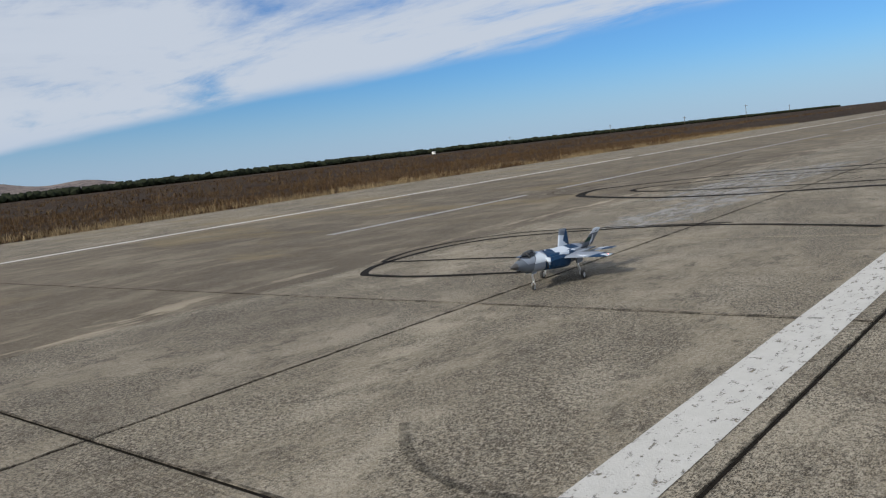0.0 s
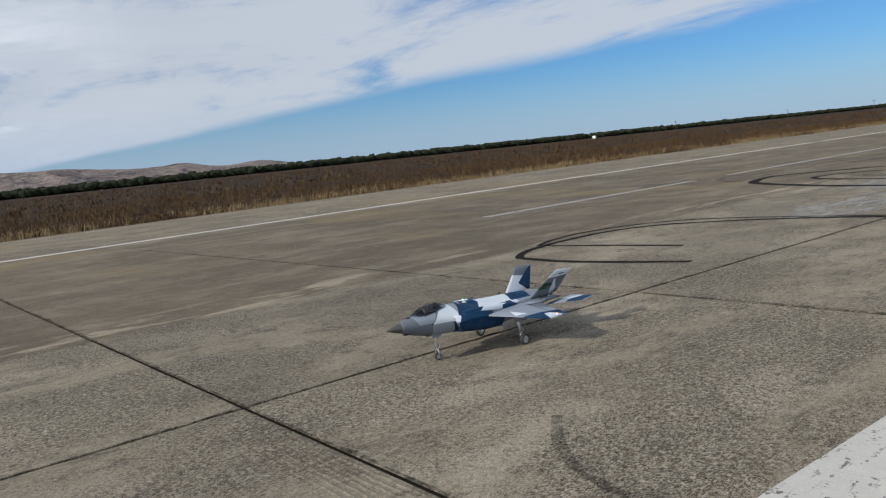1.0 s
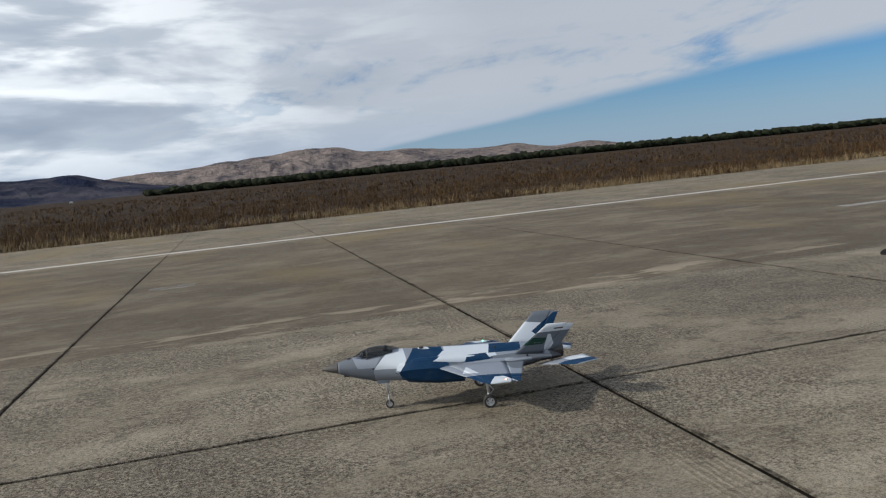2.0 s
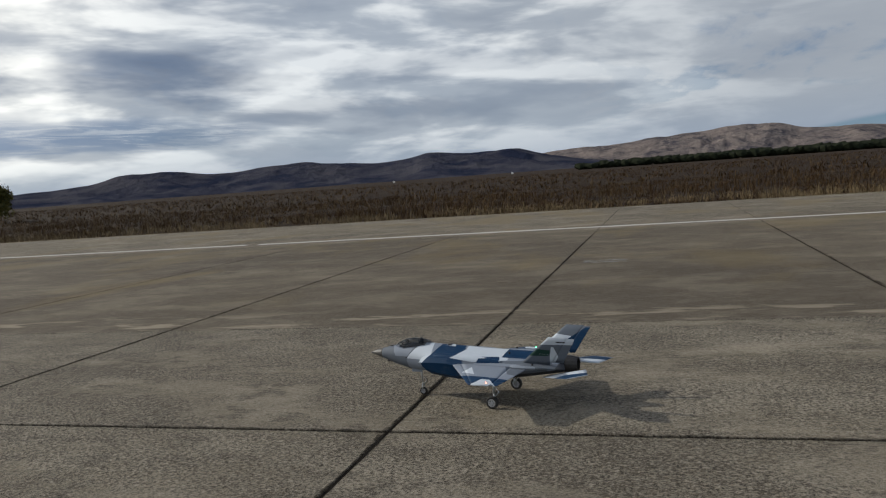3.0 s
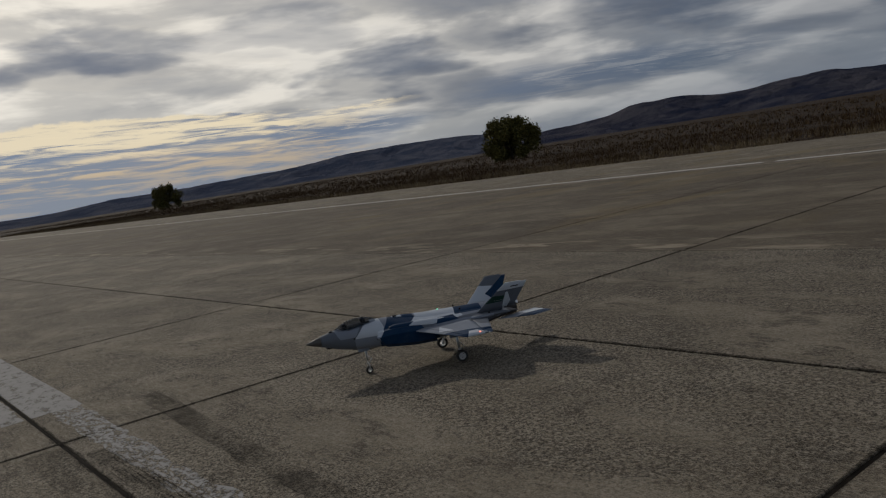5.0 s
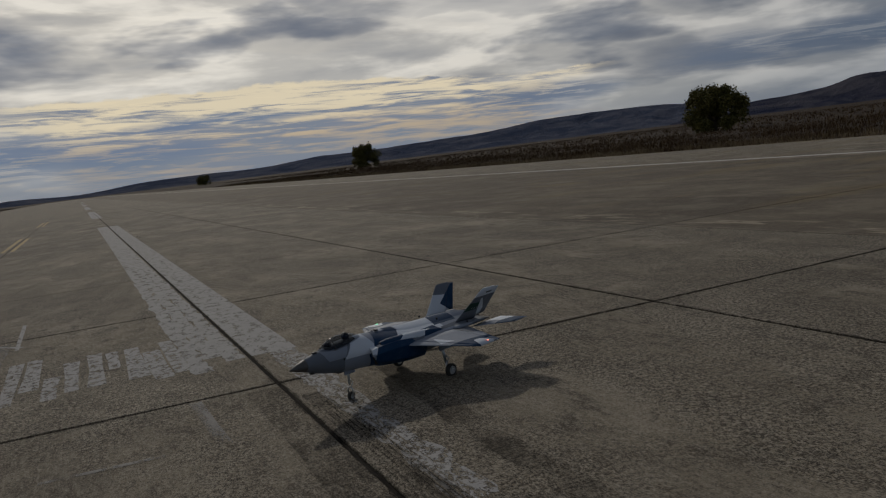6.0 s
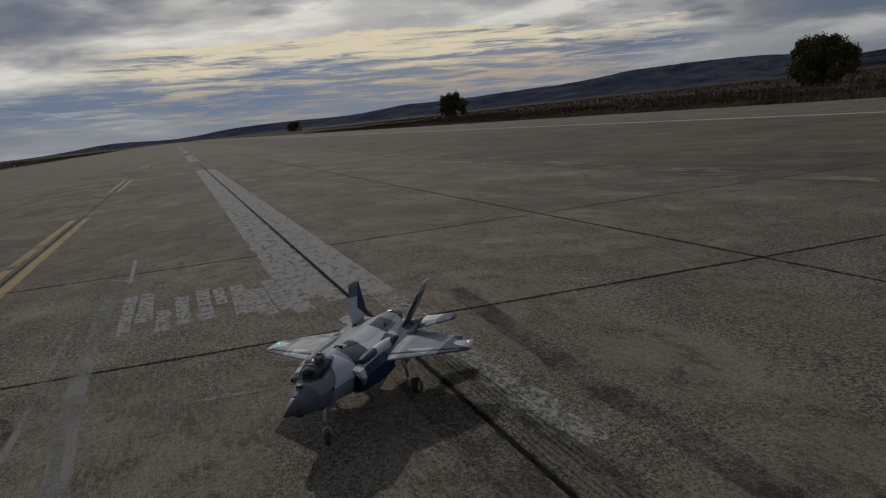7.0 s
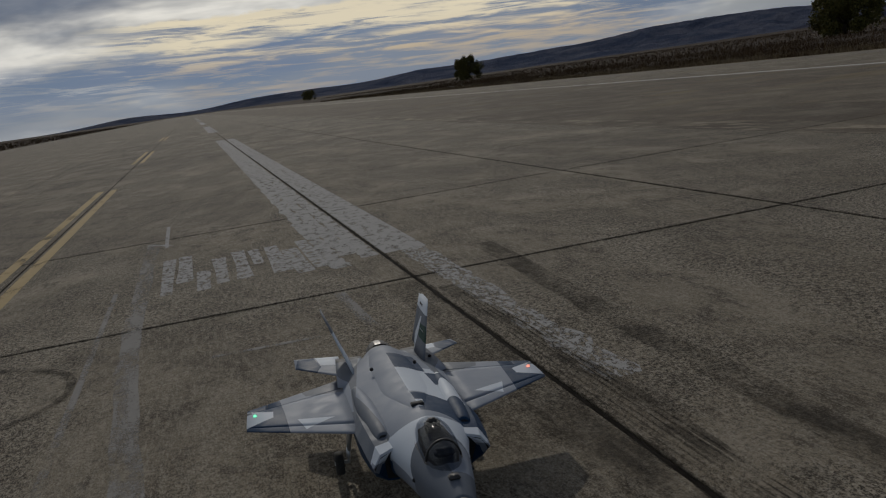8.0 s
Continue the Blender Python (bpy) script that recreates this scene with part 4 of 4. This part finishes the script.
def foil(root_le, root_te, tip_le, tip_te, thick_root, thick_tip, f0=0.0, f1=1.0, spans=6, cut=(0.0, 1.0)):
    """A lifting surface between two chords; f0 and f1 give the stretch of the chord, cut that of the span."""
    rings = []
    for s in range(spans + 1):
        t = cut[0] + (cut[1] - cut[0]) * s / spans
        le, te = Vector(root_le).lerp(Vector(tip_le), t), Vector(root_te).lerp(Vector(tip_te), t)
        th = thick_root + (thick_tip - thick_root) * t
        along = (te - le)
        span = Vector(tip_le) - Vector(root_le)
        up = along.cross(span).normalized()
        upper, lower = [], []
        m = 9
        for k in range(m + 1):
            f = f0 + (f1 - f0) * k / m
            h = th * 2.6 * (0.38 * math.sqrt(max(f, 0.0)) - 0.16 * f - 0.22 * f * f) + th * 0.02
            upper.append(tuple(le + along * f + up * h))
            lower.append(tuple(le + along * f - up * h))
        rings.append(upper + lower[::-1])
    return loft(rings)


def tube(points, radius, sides=10):
    """A round rod along straight pieces, its radius given once or per point."""
    rings = []
    ps = [Vector(p) for p in points]
    rs = radius if isinstance(radius, (list, tuple)) else [radius] * len(ps)
    for i, p in enumerate(ps):
        d = (ps[min(i + 1, len(ps) - 1)] - ps[max(i - 1, 0)]).normalized()
        q = d.to_track_quat("Z", "Y")
        rings.append([tuple(p + q @ Vector((rs[i] * math.cos(2 * math.pi * k / sides), rs[i] * math.sin(2 * math.pi * k / sides), 0))) for k in range(sides)])
    return loft(rings)


def lathe_x(profile, sides=28):
    """A wheel part turned about the x axis; profile of (x, radius)."""
    rings = []
    for k in range(sides):
        a = 2 * math.pi * k / sides
        rings.append([(x, r * math.cos(a), r * math.sin(a)) for x, r in profile])
    bm = bmesh.new()
    vs = [[bm.verts.new(p) for p in r] for r in rings]
    m = len(profile)
    for i in range(sides):
        a, b = vs[i], vs[(i + 1) % sides]
        for k in range(m):
            bm.faces.new((a[k], a[(k + 1) % m], b[(k + 1) % m], b[k]))
    bmesh.ops.recalc_face_normals(bm, faces=bm.faces)
    return bm


def box(x0, x1, y0, y1, z0, z1, bevel=0.0):
    bm = bmesh.new()
    bmesh.ops.create_cube(bm, size=1.0, matrix=Matrix.Translation(((x0 + x1) / 2, (y0 + y1) / 2, (z0 + z1) / 2)) @ Matrix.Diagonal((x1 - x0, y1 - y0, z1 - z0, 1)))
    if bevel:
        bmesh.ops.bevel(bm, geom=bm.edges[:], offset=bevel, segments=2, affect="EDGES")
    return bm


def build_wheel(name, parent, at, radius, width):
    wheel = new(name)
    wheel.parent = parent
    wheel.matrix_basis = at
    w, r = width / 2, radius
    part("tyre", lathe_x([(-w, r * 0.62), (-w, r * 0.86), (-w * 0.7, r * 0.97), (0, r), (w * 0.7, r * 0.97), (w, r * 0.86), (w, r * 0.62)]), "tyre", wheel)
    bm = lathe_x([(-w * 0.9, r * 0.50), (-w * 0.9, r * 0.63), (w * 0.9, r * 0.63), (w * 0.9, r * 0.50)])
    for k in range(5):
        a = 2 * math.pi * k / 5
        bmesh.ops.create_cube(bm, size=1.0, matrix=Matrix.Rotation(a, 4, "X") @ Matrix.Translation((0, 0, r * 0.3)) @ Matrix.Diagonal((w * 1.5, r * 0.17, r * 0.55, 1)))
    bmesh.ops.create_cone(bm, cap_ends=True, segments=12, radius1=r * 0.17, radius2=r * 0.17, depth=w * 2.1, matrix=Matrix.Rotation(radians(90), 4, "Y"))
    part("rim", bm, "hub", wheel, "light grey five-spoked wheel rim", smooth=False)
    return wheel


moving = {}


CANOPY = ((1.022, 0.008, 0.003), (0.99, 0.032, 0.022), (0.945, 0.051, 0.045), (0.885, 0.063, 0.060), (0.82, 0.067, 0.063), (0.76, 0.065, 0.055), (0.70, 0.056, 0.038), (0.65, 0.042, 0.014))


def build_jet():
    jet = new("model_jet")
    tagged(jet, "model jet fighter in navy, white and grey camouflage, rolling on concrete", "model aircraft")
    # fuselage and nose
    rows = smooth_rows(FUSELAGE, 4)
    part("fuselage", loft([body_ring(*r) for r in rows]), "jet_body", jet, "splinter camouflaged fuselage in navy, white and grey")
    nose = smooth_rows([(1.269, 0.002, 0.366, 0.368, 0.364, 1.9, 1.9), (1.24, 0.012, 0.366, 0.379, 0.353, 1.9, 1.9), (1.19, 0.029, 0.366, 0.396, 0.336, 1.85, 1.85), (1.137, 0.0435, 0.365, 0.4105, 0.3195, 1.8, 1.8)], 5)
    part("radome", loft([body_ring(*r) for r in nose]), "radome", jet, "dark grey pointed nose cone")
    # canopy, its frame and the seat seen through it
    can = []
    for y, w, h in CANOPY:
        base = 0.430 + (1.012 - y) * 0.085
        can.append([(w * math.cos(a), y, base - 0.02 + (h + 0.02) * max(math.sin(a), 0) ** 0.9) for a in [math.pi * k / 16 for k in range(17)]])
    part("canopy", loft(can, close=False), "canopy_glass", jet, "dark tinted bubble canopy")
    tub = []
    for y, w, h in CANOPY[1:-1]:
        base = 0.430 + (1.012 - y) * 0.085
        tub.append([(w * 0.93 * math.cos(a), y, base - 0.02 + (h * 0.30 + 0.02) * max(math.sin(a), 0) ** 0.9) for a in [math.pi * k / 12 for k in range(13)]])
    part("cockpit", loft(tub, close=False), "cockpit", jet, "black cockpit tub")
    part("seat", box(-0.026, 0.026, 0.735, 0.775, 0.455, 0.503, 0.007), "cockpit", jet)
    part("headrest", box(-0.016, 0.016, 0.742, 0.768, 0.495, 0.512, 0.005), "dark_metal", jet)
    part("instrument_hood", box(-0.034, 0.034, 0.905, 0.945, 0.450, 0.476, 0.008), "cockpit", jet)
    bow = []
    for k in range(13):
        a = math.pi * (0.04 + 0.92 * k / 12)
        bow.append((0.0605 * math.cos(a), 0.900, 0.4200 + 0.0755 * math.sin(a)))
    part("canopy_bow", tube(bow, 0.004, 6), "dark_metal", jet)
    part("canopy_sill", tube([(0.050, 0.645, 0.446), (0.068, 0.77, 0.432), (0.060, 0.90, 0.422), (0.034, 0.98, 0.423), (0.0, 1.024, 0.434), (-0.034, 0.98, 0.423), (-0.060, 0.90, 0.422), (-0.068, 0.77, 0.432), (-0.050, 0.645, 0.446)], 0.0045, 6), "dark_metal", jet)
    part("nose_probe", box(-0.018, 0.018, 1.03, 1.06, 0.427, 0.440, 0.004), "dark_metal", jet)
    part("sensor_window", box(-0.022, 0.022, 1.04, 1.10, 0.292, 0.306, 0.005), "black_shade_and_trim", jet)
    # intakes: slanted open boxes on both cheeks
    for s in (-1, 1):
        rings = []
        for y, x0, x1, z0, z1 in ((0.0, 0.115, 0.215, 0.235, 0.375), (-0.10, 0.115, 0.228, 0.222, 0.385), (-0.26, 0.11, 0.240, 0.205, 0.385), (-0.44, 0.11, 0.244, 0.200, 0.36)):
            y += 0.645
            lean = 0.045
            rings.append([(s * x0, y, z1 + 0.012), (s * (x1 - 0.03), y + lean * 0.6, z1), (s * x1, y + lean, z1 - 0.04), (s * (x1 - 0.012), y - lean * 0.6, z0 + 0.035), (s * (x1 - 0.055), y - lean, z0), (s * x0, y - lean, z0 - 0.004)])
        bm = loft(rings)
        part("intake", bm, "jet_body", jet, "slanted boxy air intake on the fuselage side", smooth=False)
        # solid plate over the closed front; its black stands for shade inside the intake
        inner = [[(s * (abs(x) * 0.9 + 0.1 * 0.165), y + 0.003, 0.305 + (z - 0.305) * 0.86) for x, y, z in rings[0]]]
        bm = bmesh.new()
        bm.faces.new([bm.verts.new(p) for p in inner[0]])
        ext = bmesh.ops.extrude_face_region(bm, geom=bm.faces[:])
        bmesh.ops.translate(bm, vec=(0, -0.012, 0), verts=[v for v in ext["geom"] if isinstance(v, bmesh.types.BMVert)])
        bmesh.ops.recalc_face_normals(bm, faces=bm.faces)
        part("intake_mouth", bm, "black_shade_and_trim", jet, "black plate in place of the intake's dark hollow", smooth=False)
    # humps on the back
    for s in (-1, 1):
        place = Matrix.Translation((s * 0.182, 0.0, 0.0)) @ Matrix.Rotation(radians(s * 3), 4, "Z")
        rings = [body_ring(*r, n=24) for r in smooth_rows([(0.575, 0.028, 0.376, 0.405, 0.345, 2, 2), (0.50, 0.036, 0.374, 0.413, 0.335, 2, 2), (0.32, 0.041, 0.366, 0.408, 0.32, 2, 2), (0.12, 0.036, 0.356, 0.394, 0.31, 2, 2), (-0.06, 0.020, 0.345, 0.368, 0.31, 2, 2)], 4)]
        rings = [[(x, y - 0.55 * (z - 0.376) * max(0.0, (y - 0.40) / 0.175), z) for x, y, z in ring] for ring in rings]
        bm = loft(rings)
        bm.transform(place)
        part("shoulder_fairing", bm, "jet_body", jet, "long rounded fairing tube on the shoulder")
        # black disc on the capped front, coloured as the shade in an open end
        mouth = [[(x * k, y + up, 0.376 + (z - 0.376) * k) for x, y, z in rings[0]] for k, up in ((0.82, -0.01), (0.80, 0.003))]
        bm = loft(mouth)
        bm.transform(place)
        part("fairing_scoop", bm, "black_shade_and_trim", jet, "black disc in place of the fairing's dark opening", smooth=False)
    bm = loft([body_ring(*r) for r in smooth_rows([(0.56, 0.020, 0.435, 0.450, 0.42, 1.6, 2), (0.46, 0.050, 0.428, 0.459, 0.41, 1.4, 2), (0.20, 0.100, 0.400, 0.437, 0.38, 1.3, 2), (-0.1, 0.105, 0.386, 0.424, 0.37, 1.3, 2), (-0.28, 0.098, 0.376, 0.416, 0.36, 1.4, 2), (-0.42, 0.082, 0.364, 0.402, 0.35, 1.6, 2), (-0.53, 0.066, 0.352, 0.382, 0.34, 2, 2)], 3)])
    part("spine", bm, "jet_body", jet, "raised spine along the back")
    part("fan_vent", box(-0.024, 0.024, 0.455, 0.490, 0.452, 0.4605, 0.002), "black_shade_and_trim", jet, "black vent behind the canopy")
    for x, y, z in ((-0.109, 0.86, 0.352), (-0.168, 0.60, 0.36), (0.109, 0.86, 0.352), (-0.11, -0.10, 0.418), (0.11, -0.10, 0.418), (-0.236, -0.33, 0.352)):
        bm = bmesh.new()
        bmesh.ops.create_uvsphere(bm, u_segments=8, v_segments=6, radius=0.009, matrix=Matrix.Translation((x * 0.9, y, z)))
        part("fastener", bm, "black_shade_and_trim", jet)
    # exhaust
    bm = lathe_x([(0, 0.052), (0, 0.071), (0.02, 0.073), (0.06, 0.069), (0.105, 0.060), (0.105, 0.053), (0.03, 0.056)], 15)
    bm.transform(Matrix.Translation((0, -0.545, 0.316)) @ Matrix.Rotation(radians(-90), 4, "Z"))
    part("exhaust_nozzle", bm, "dark_metal", jet, "black petalled exhaust nozzle", smooth=False)
    bm = bmesh.new()
    bmesh.ops.create_cone(bm, cap_ends=True, segments=20, radius1=0.054, radius2=0.042, depth=0.05, matrix=Matrix.Translation((0, -0.57, 0.316)) @ Matrix.Rotation(radians(90), 4, "X"))
    part("exhaust_core", bm, "black_shade_and_trim", jet)
    # wings with flaps
    for s in (-1, 1):
        rl, rt, tl, tt = (s * 0.215, 0.375, 0.335), (s * 0.215, -0.305, 0.325), (s * 0.664, 0.048, 0.294), (s * 0.664, -0.190, 0.292)
        part("wing", foil(rl, rt, tl, tt, 0.040, 0.016, 0.12, 0.78), "jet_wing", jet, "grey wing with navy and white splinter patches")
        part("leading_edge_flap", foil(rl, rt, tl, tt, 0.040, 0.016, 0.0, 0.117), "jet_wing", jet)
        part("flaperon", foil(rl, rt, tl, tt, 0.040, 0.016, 0.783, 1.0, cut=(0.06, 0.80)), "jet_wing", jet)
        part("wing_end", foil(rl, rt, tl, tt, 0.040, 0.016, 0.783, 1.0, cut=(0.805, 1.0)), "jet_wing", jet)
        bm = bmesh.new()
        bmesh.ops.create_uvsphere(bm, u_segments=10, v_segments=8, radius=0.007, matrix=Matrix.Translation((s * 0.630, -0.09, 0.303)))
        part("wing_light", bm, "lamp_red" if s < 0 else "lamp_green", jet, "glowing red light on the wing tip" if s < 0 else "glowing green light on the wing tip")
        # strake that carries the tail
        bm = foil((s * 0.10, -0.05, 0.345), (s * 0.10, -0.56, 0.335), (s * 0.255, -0.16, 0.338), (s * 0.225, -0.60, 0.325), 0.06, 0.03)
        part("tail_boom", bm, "jet_body", jet)
        # fins, leaning out, with rudders
        a, b, c, d = (s * 0.165, -0.220, 0.350), (s * 0.165, -0.565, 0.345), (s * 0.264, -0.490, 0.591), (s * 0.264, -0.705, 0.583)
        skin = "jet_fin_left" if s < 0 else "jet_fin_right"
        part("tail_fin", foil(a, b, c, d, 0.020, 0.010, 0.0, 0.72), skin, jet, "outward-leaning tail fin with camouflage patches")
        part("rudder", foil(a, b, c, d, 0.020, 0.010, 0.723, 1.0, cut=(0.10, 0.97)), skin, jet)
        # all-moving stabilisers on their own pivots
        stab = part("stabiliser", foil((0, 0.20, 0), (0, -0.17, 0), (s * 0.228, -0.065, 0.0), (s * 0.228, -0.245, 0.0), 0.018, 0.008), "jet_stab", jet, "pale grey all-moving tailplane", at=pose(s * 0.20, -0.595, 0.290))
        moving["stabiliser_left" if s < 0 else "stabiliser_right"] = stab
    # tail code
    cu = bpy.data.curves.new("tail_code", "FONT")
    cu.body, cu.size, cu.extrude = "WA", 0.045, 0.0008
    bar = new("tail_code", cu)
    bar.parent = jet
    cu.materials.append(M["hub"])
    z_ax = Vector((-0.225, 0.0, 0.098)).normalized()
    y_ax = Vector((-0.098, 0.0, 0.225)).normalized()
    y_ax = (y_ax - z_ax * y_ax.dot(z_ax)).normalized()
    x_ax = y_ax.cross(z_ax)
    m = Matrix((x_ax, y_ax, z_ax)).transposed().to_4x4()
    m.translation = Vector((-0.2115, -0.385, 0.438))
    bar.matrix_basis = m
    # nose gear, which steers
    gear = new("nose_gear")
    gear.parent = jet
    gear.matrix_basis = pose(0, 0.763, 0)
    part("leg", tube([(0, 0.012, 0.27), (0, 0.004, 0.13), (0, 0.004, 0.10)], [0.011, 0.010, 0.007]), "strut", gear, "bright metal strut")
    part("fork", tube([(0.022, 0, 0.034), (0.022, 0.002, 0.085), (0, 0.004, 0.105), (-0.022, 0.002, 0.085), (-0.022, 0, 0.034)], 0.0055, 8), "strut", gear)
    part("torque_link", tube([(0, -0.012, 0.155), (0, -0.034, 0.125), (0, -0.012, 0.095)], 0.005, 6), "strut", gear)
    moving["nose_gear"] = gear
    moving["nose_wheel"] = build_wheel("nose_wheel", gear, pose(0, 0, 0.034), 0.034, 0.028)
    for s in (-1, 1):
        part("nose_gear_door", box(s * 0.048 - 0.003, s * 0.048 + 0.003, 0.74, 0.84, 0.215, 0.250, 0.002), "jet_body", jet, smooth=False)
    # thin slab whose black replaces the shade of an open gear bay
    part("nose_gear_bay", box(-0.036, 0.036, 0.70, 0.88, 0.2395, 0.2445), "black_shade_and_trim", jet, smooth=False)
    # main gear
    for s in (-1, 1):
        g = new("main_gear")
        g.parent = jet
        g.matrix_basis = pose(s * 0.288, 0, 0)
        part("leg", tube([(-s * 0.075, 0.01, 0.29), (-s * 0.045, 0.004, 0.17), (-s * 0.036, 0.0, 0.105)], [0.015, 0.013, 0.010]), "strut", g, "bright metal strut")
        part("fork", tube([(-s * 0.036, 0.0, 0.12), (-s * 0.030, 0.0, 0.075), (-s * 0.030, 0.0, 0.052), (s * 0.012, 0, 0.052)], [0.009, 0.009, 0.009, 0.006], 8), "strut", g)
        part("torque_link", tube([(-s * 0.045, -0.012, 0.16), (-s * 0.042, -0.042, 0.125), (-s * 0.036, -0.010, 0.09)], 0.006, 6), "strut", g)
        part("gear_door", box(-s * 0.02 - 0.003, -s * 0.02 + 0.003, -0.085, 0.075, 0.215, 0.305, 0.002), "jet_body", g, smooth=False)
        moving["wheel_left" if s < 0 else "wheel_right"] = build_wheel("main_wheel", g, pose(s * 0.012, 0, 0.052), 0.052, 0.038)
    return jet


jet = build_jet()

# seconds, x, y of the main axle's middle, heading and lean
JET = [
    (0, 3.537, -16.134, 3.9, 0.1),
    (0.5, 3.464, -14.165, 2.0, -0.4),
    (1, 3.547, -12.295, 0.8, -1.0),
    (2.5, 4.146, -7.285, -14.0, -0.1),
    (3, 4.722, -5.611, -8.8, 0.4),
    (3.5, 5.061, -3.955, 3.0, 0.3),
    (4, 4.799, -2.556, 20.4, 0.2),
    (5.5, 2.090, -0.483, 91.5, -1.1),
    (6, 1.045, -0.526, 111.4, -1.8),
    (6.5, 0.171, -0.872, 129.6, -1.9),
    (7, -0.464, -1.499, 149.0, -1.8),
    (7.5, -0.827, -2.308, 167.4, -1.7),
    (8, -0.944, -3.156, 175.7, -2.1),
]


def jet_at(t):
    """Place and heading at a time, on a smooth curve through the rows."""
    i = max(k for k in range(len(JET) - 1) if JET[k][0] <= t or k == 0)
    t0, t1 = JET[i][0], JET[i + 1][0]
    def slope(k, c):
        a, b = max(k - 1, 0), min(k + 1, len(JET) - 1)
        return (JET[b][c] - JET[a][c]) / (JET[b][0] - JET[a][0])
    u, h = (t - t0) / (t1 - t0), t1 - t0
    out = []
    for c in (1, 2, 3, 4):
        p, q, m, n = JET[i][c], JET[i + 1][c], slope(i, c) * h, slope(i + 1, c) * h
        out.append((2 * u ** 3 - 3 * u * u + 1) * p + (u ** 3 - 2 * u * u + u) * m + (3 * u * u - 2 * u ** 3) * q + (u ** 3 - u * u) * n)
    return out


def motions():
    walk(jet, [(k / 10, pose(x, y, ground_z(x), 0, 0, yaw) @ pose(0, 0, 0, 0, lean, 0)) for k in range(81) for x, y, yaw, lean in (jet_at(k / 10),)])
    # the wheels turn by the way that they roll; five spokes look alike after a fifth of a turn
    turn = {"nose_wheel": (0.034, 0.0), "wheel_left": (0.052, -0.288), "wheel_right": (0.052, 0.288)}
    for name, (radius, side) in turn.items():
        base = moving[name].matrix_basis.copy()
        angle, rows = 0.0, []
        for k in range(241):
            t = k / 30
            if k:
                a, b = jet_at(t - 1 / 30), jet_at(t)
                step = math.hypot(b[0] - a[0], b[1] - a[1]) + radians(b[2] - a[2]) * side
                d = -math.degrees(step / radius)
                angle += (d + 36) % 72 - 36
            rows.append((t, base @ pose(0, 0, 0, angle)))
        walk(moving[name], rows)
    # steering
    rows = []
    for k in range(33):
        t = k / 4
        a, b = jet_at(max(t - 0.1, 0)), jet_at(min(t + 0.1, 8.0))
        way = max(math.hypot(b[0] - a[0], b[1] - a[1]), 0.05)
        rows.append((t, pose(0, 0.763, 0, 0, 0, max(-30, min(30, math.degrees(math.atan(0.763 * radians(b[2] - a[2]) / way)))))))
    walk(moving["nose_gear"], rows)
    # the tailplanes trim
    for side, s, rows in (("left", -1, ((0, 0), (1, 4), (2.3, 8), (3, 12), (3.5, 13), (4, 11), (5.5, 2), (6.5, 0), (7.5, -3), (8, -9))),
                          ("right", 1, ((0, 0), (1, -2), (2.3, -12), (3, -3), (3.5, 3), (4, 3), (5.5, 0), (7, -3), (8, -2)))):
        walk(moving["stabiliser_" + side], [(t, pose(s * 0.20, -0.595, 0.290, -a, 0, 0)) for t, a in rows])


# ---- the slabs, piece by piece ----
def lay_slabs():
    rest_v, rest_f = [], []
    count = 0
    for i in range(len(ROWS) - 1):
        for j in range(len(LANES) - 1):
            verts, faces, c = slab_geometry(i, j, joint_gap(i, j))
            if LANES[j] >= -8 and LANES[j + 1] < 29 and -46 < ROWS[i] < 92 and count < 300:
                me = bpy.data.meshes.new("slab")
                me.from_pydata([(x - c[0], y - c[1], z - c[2]) for x, y, z in verts], [], faces)
                me.materials.append(M["concrete"])
                ob = new("slab", me)
                ob.parent = runway
                ob.location = c
                count += 1
            else:
                k = len(rest_v)
                rest_v += verts
                rest_f += [tuple(k + q for q in f) for f in faces]
    ob = raw("far_slabs", rest_v, rest_f, "concrete")
    ob.parent = runway
    tagged(ob, kind="stuff")


lay_slabs()
motions()
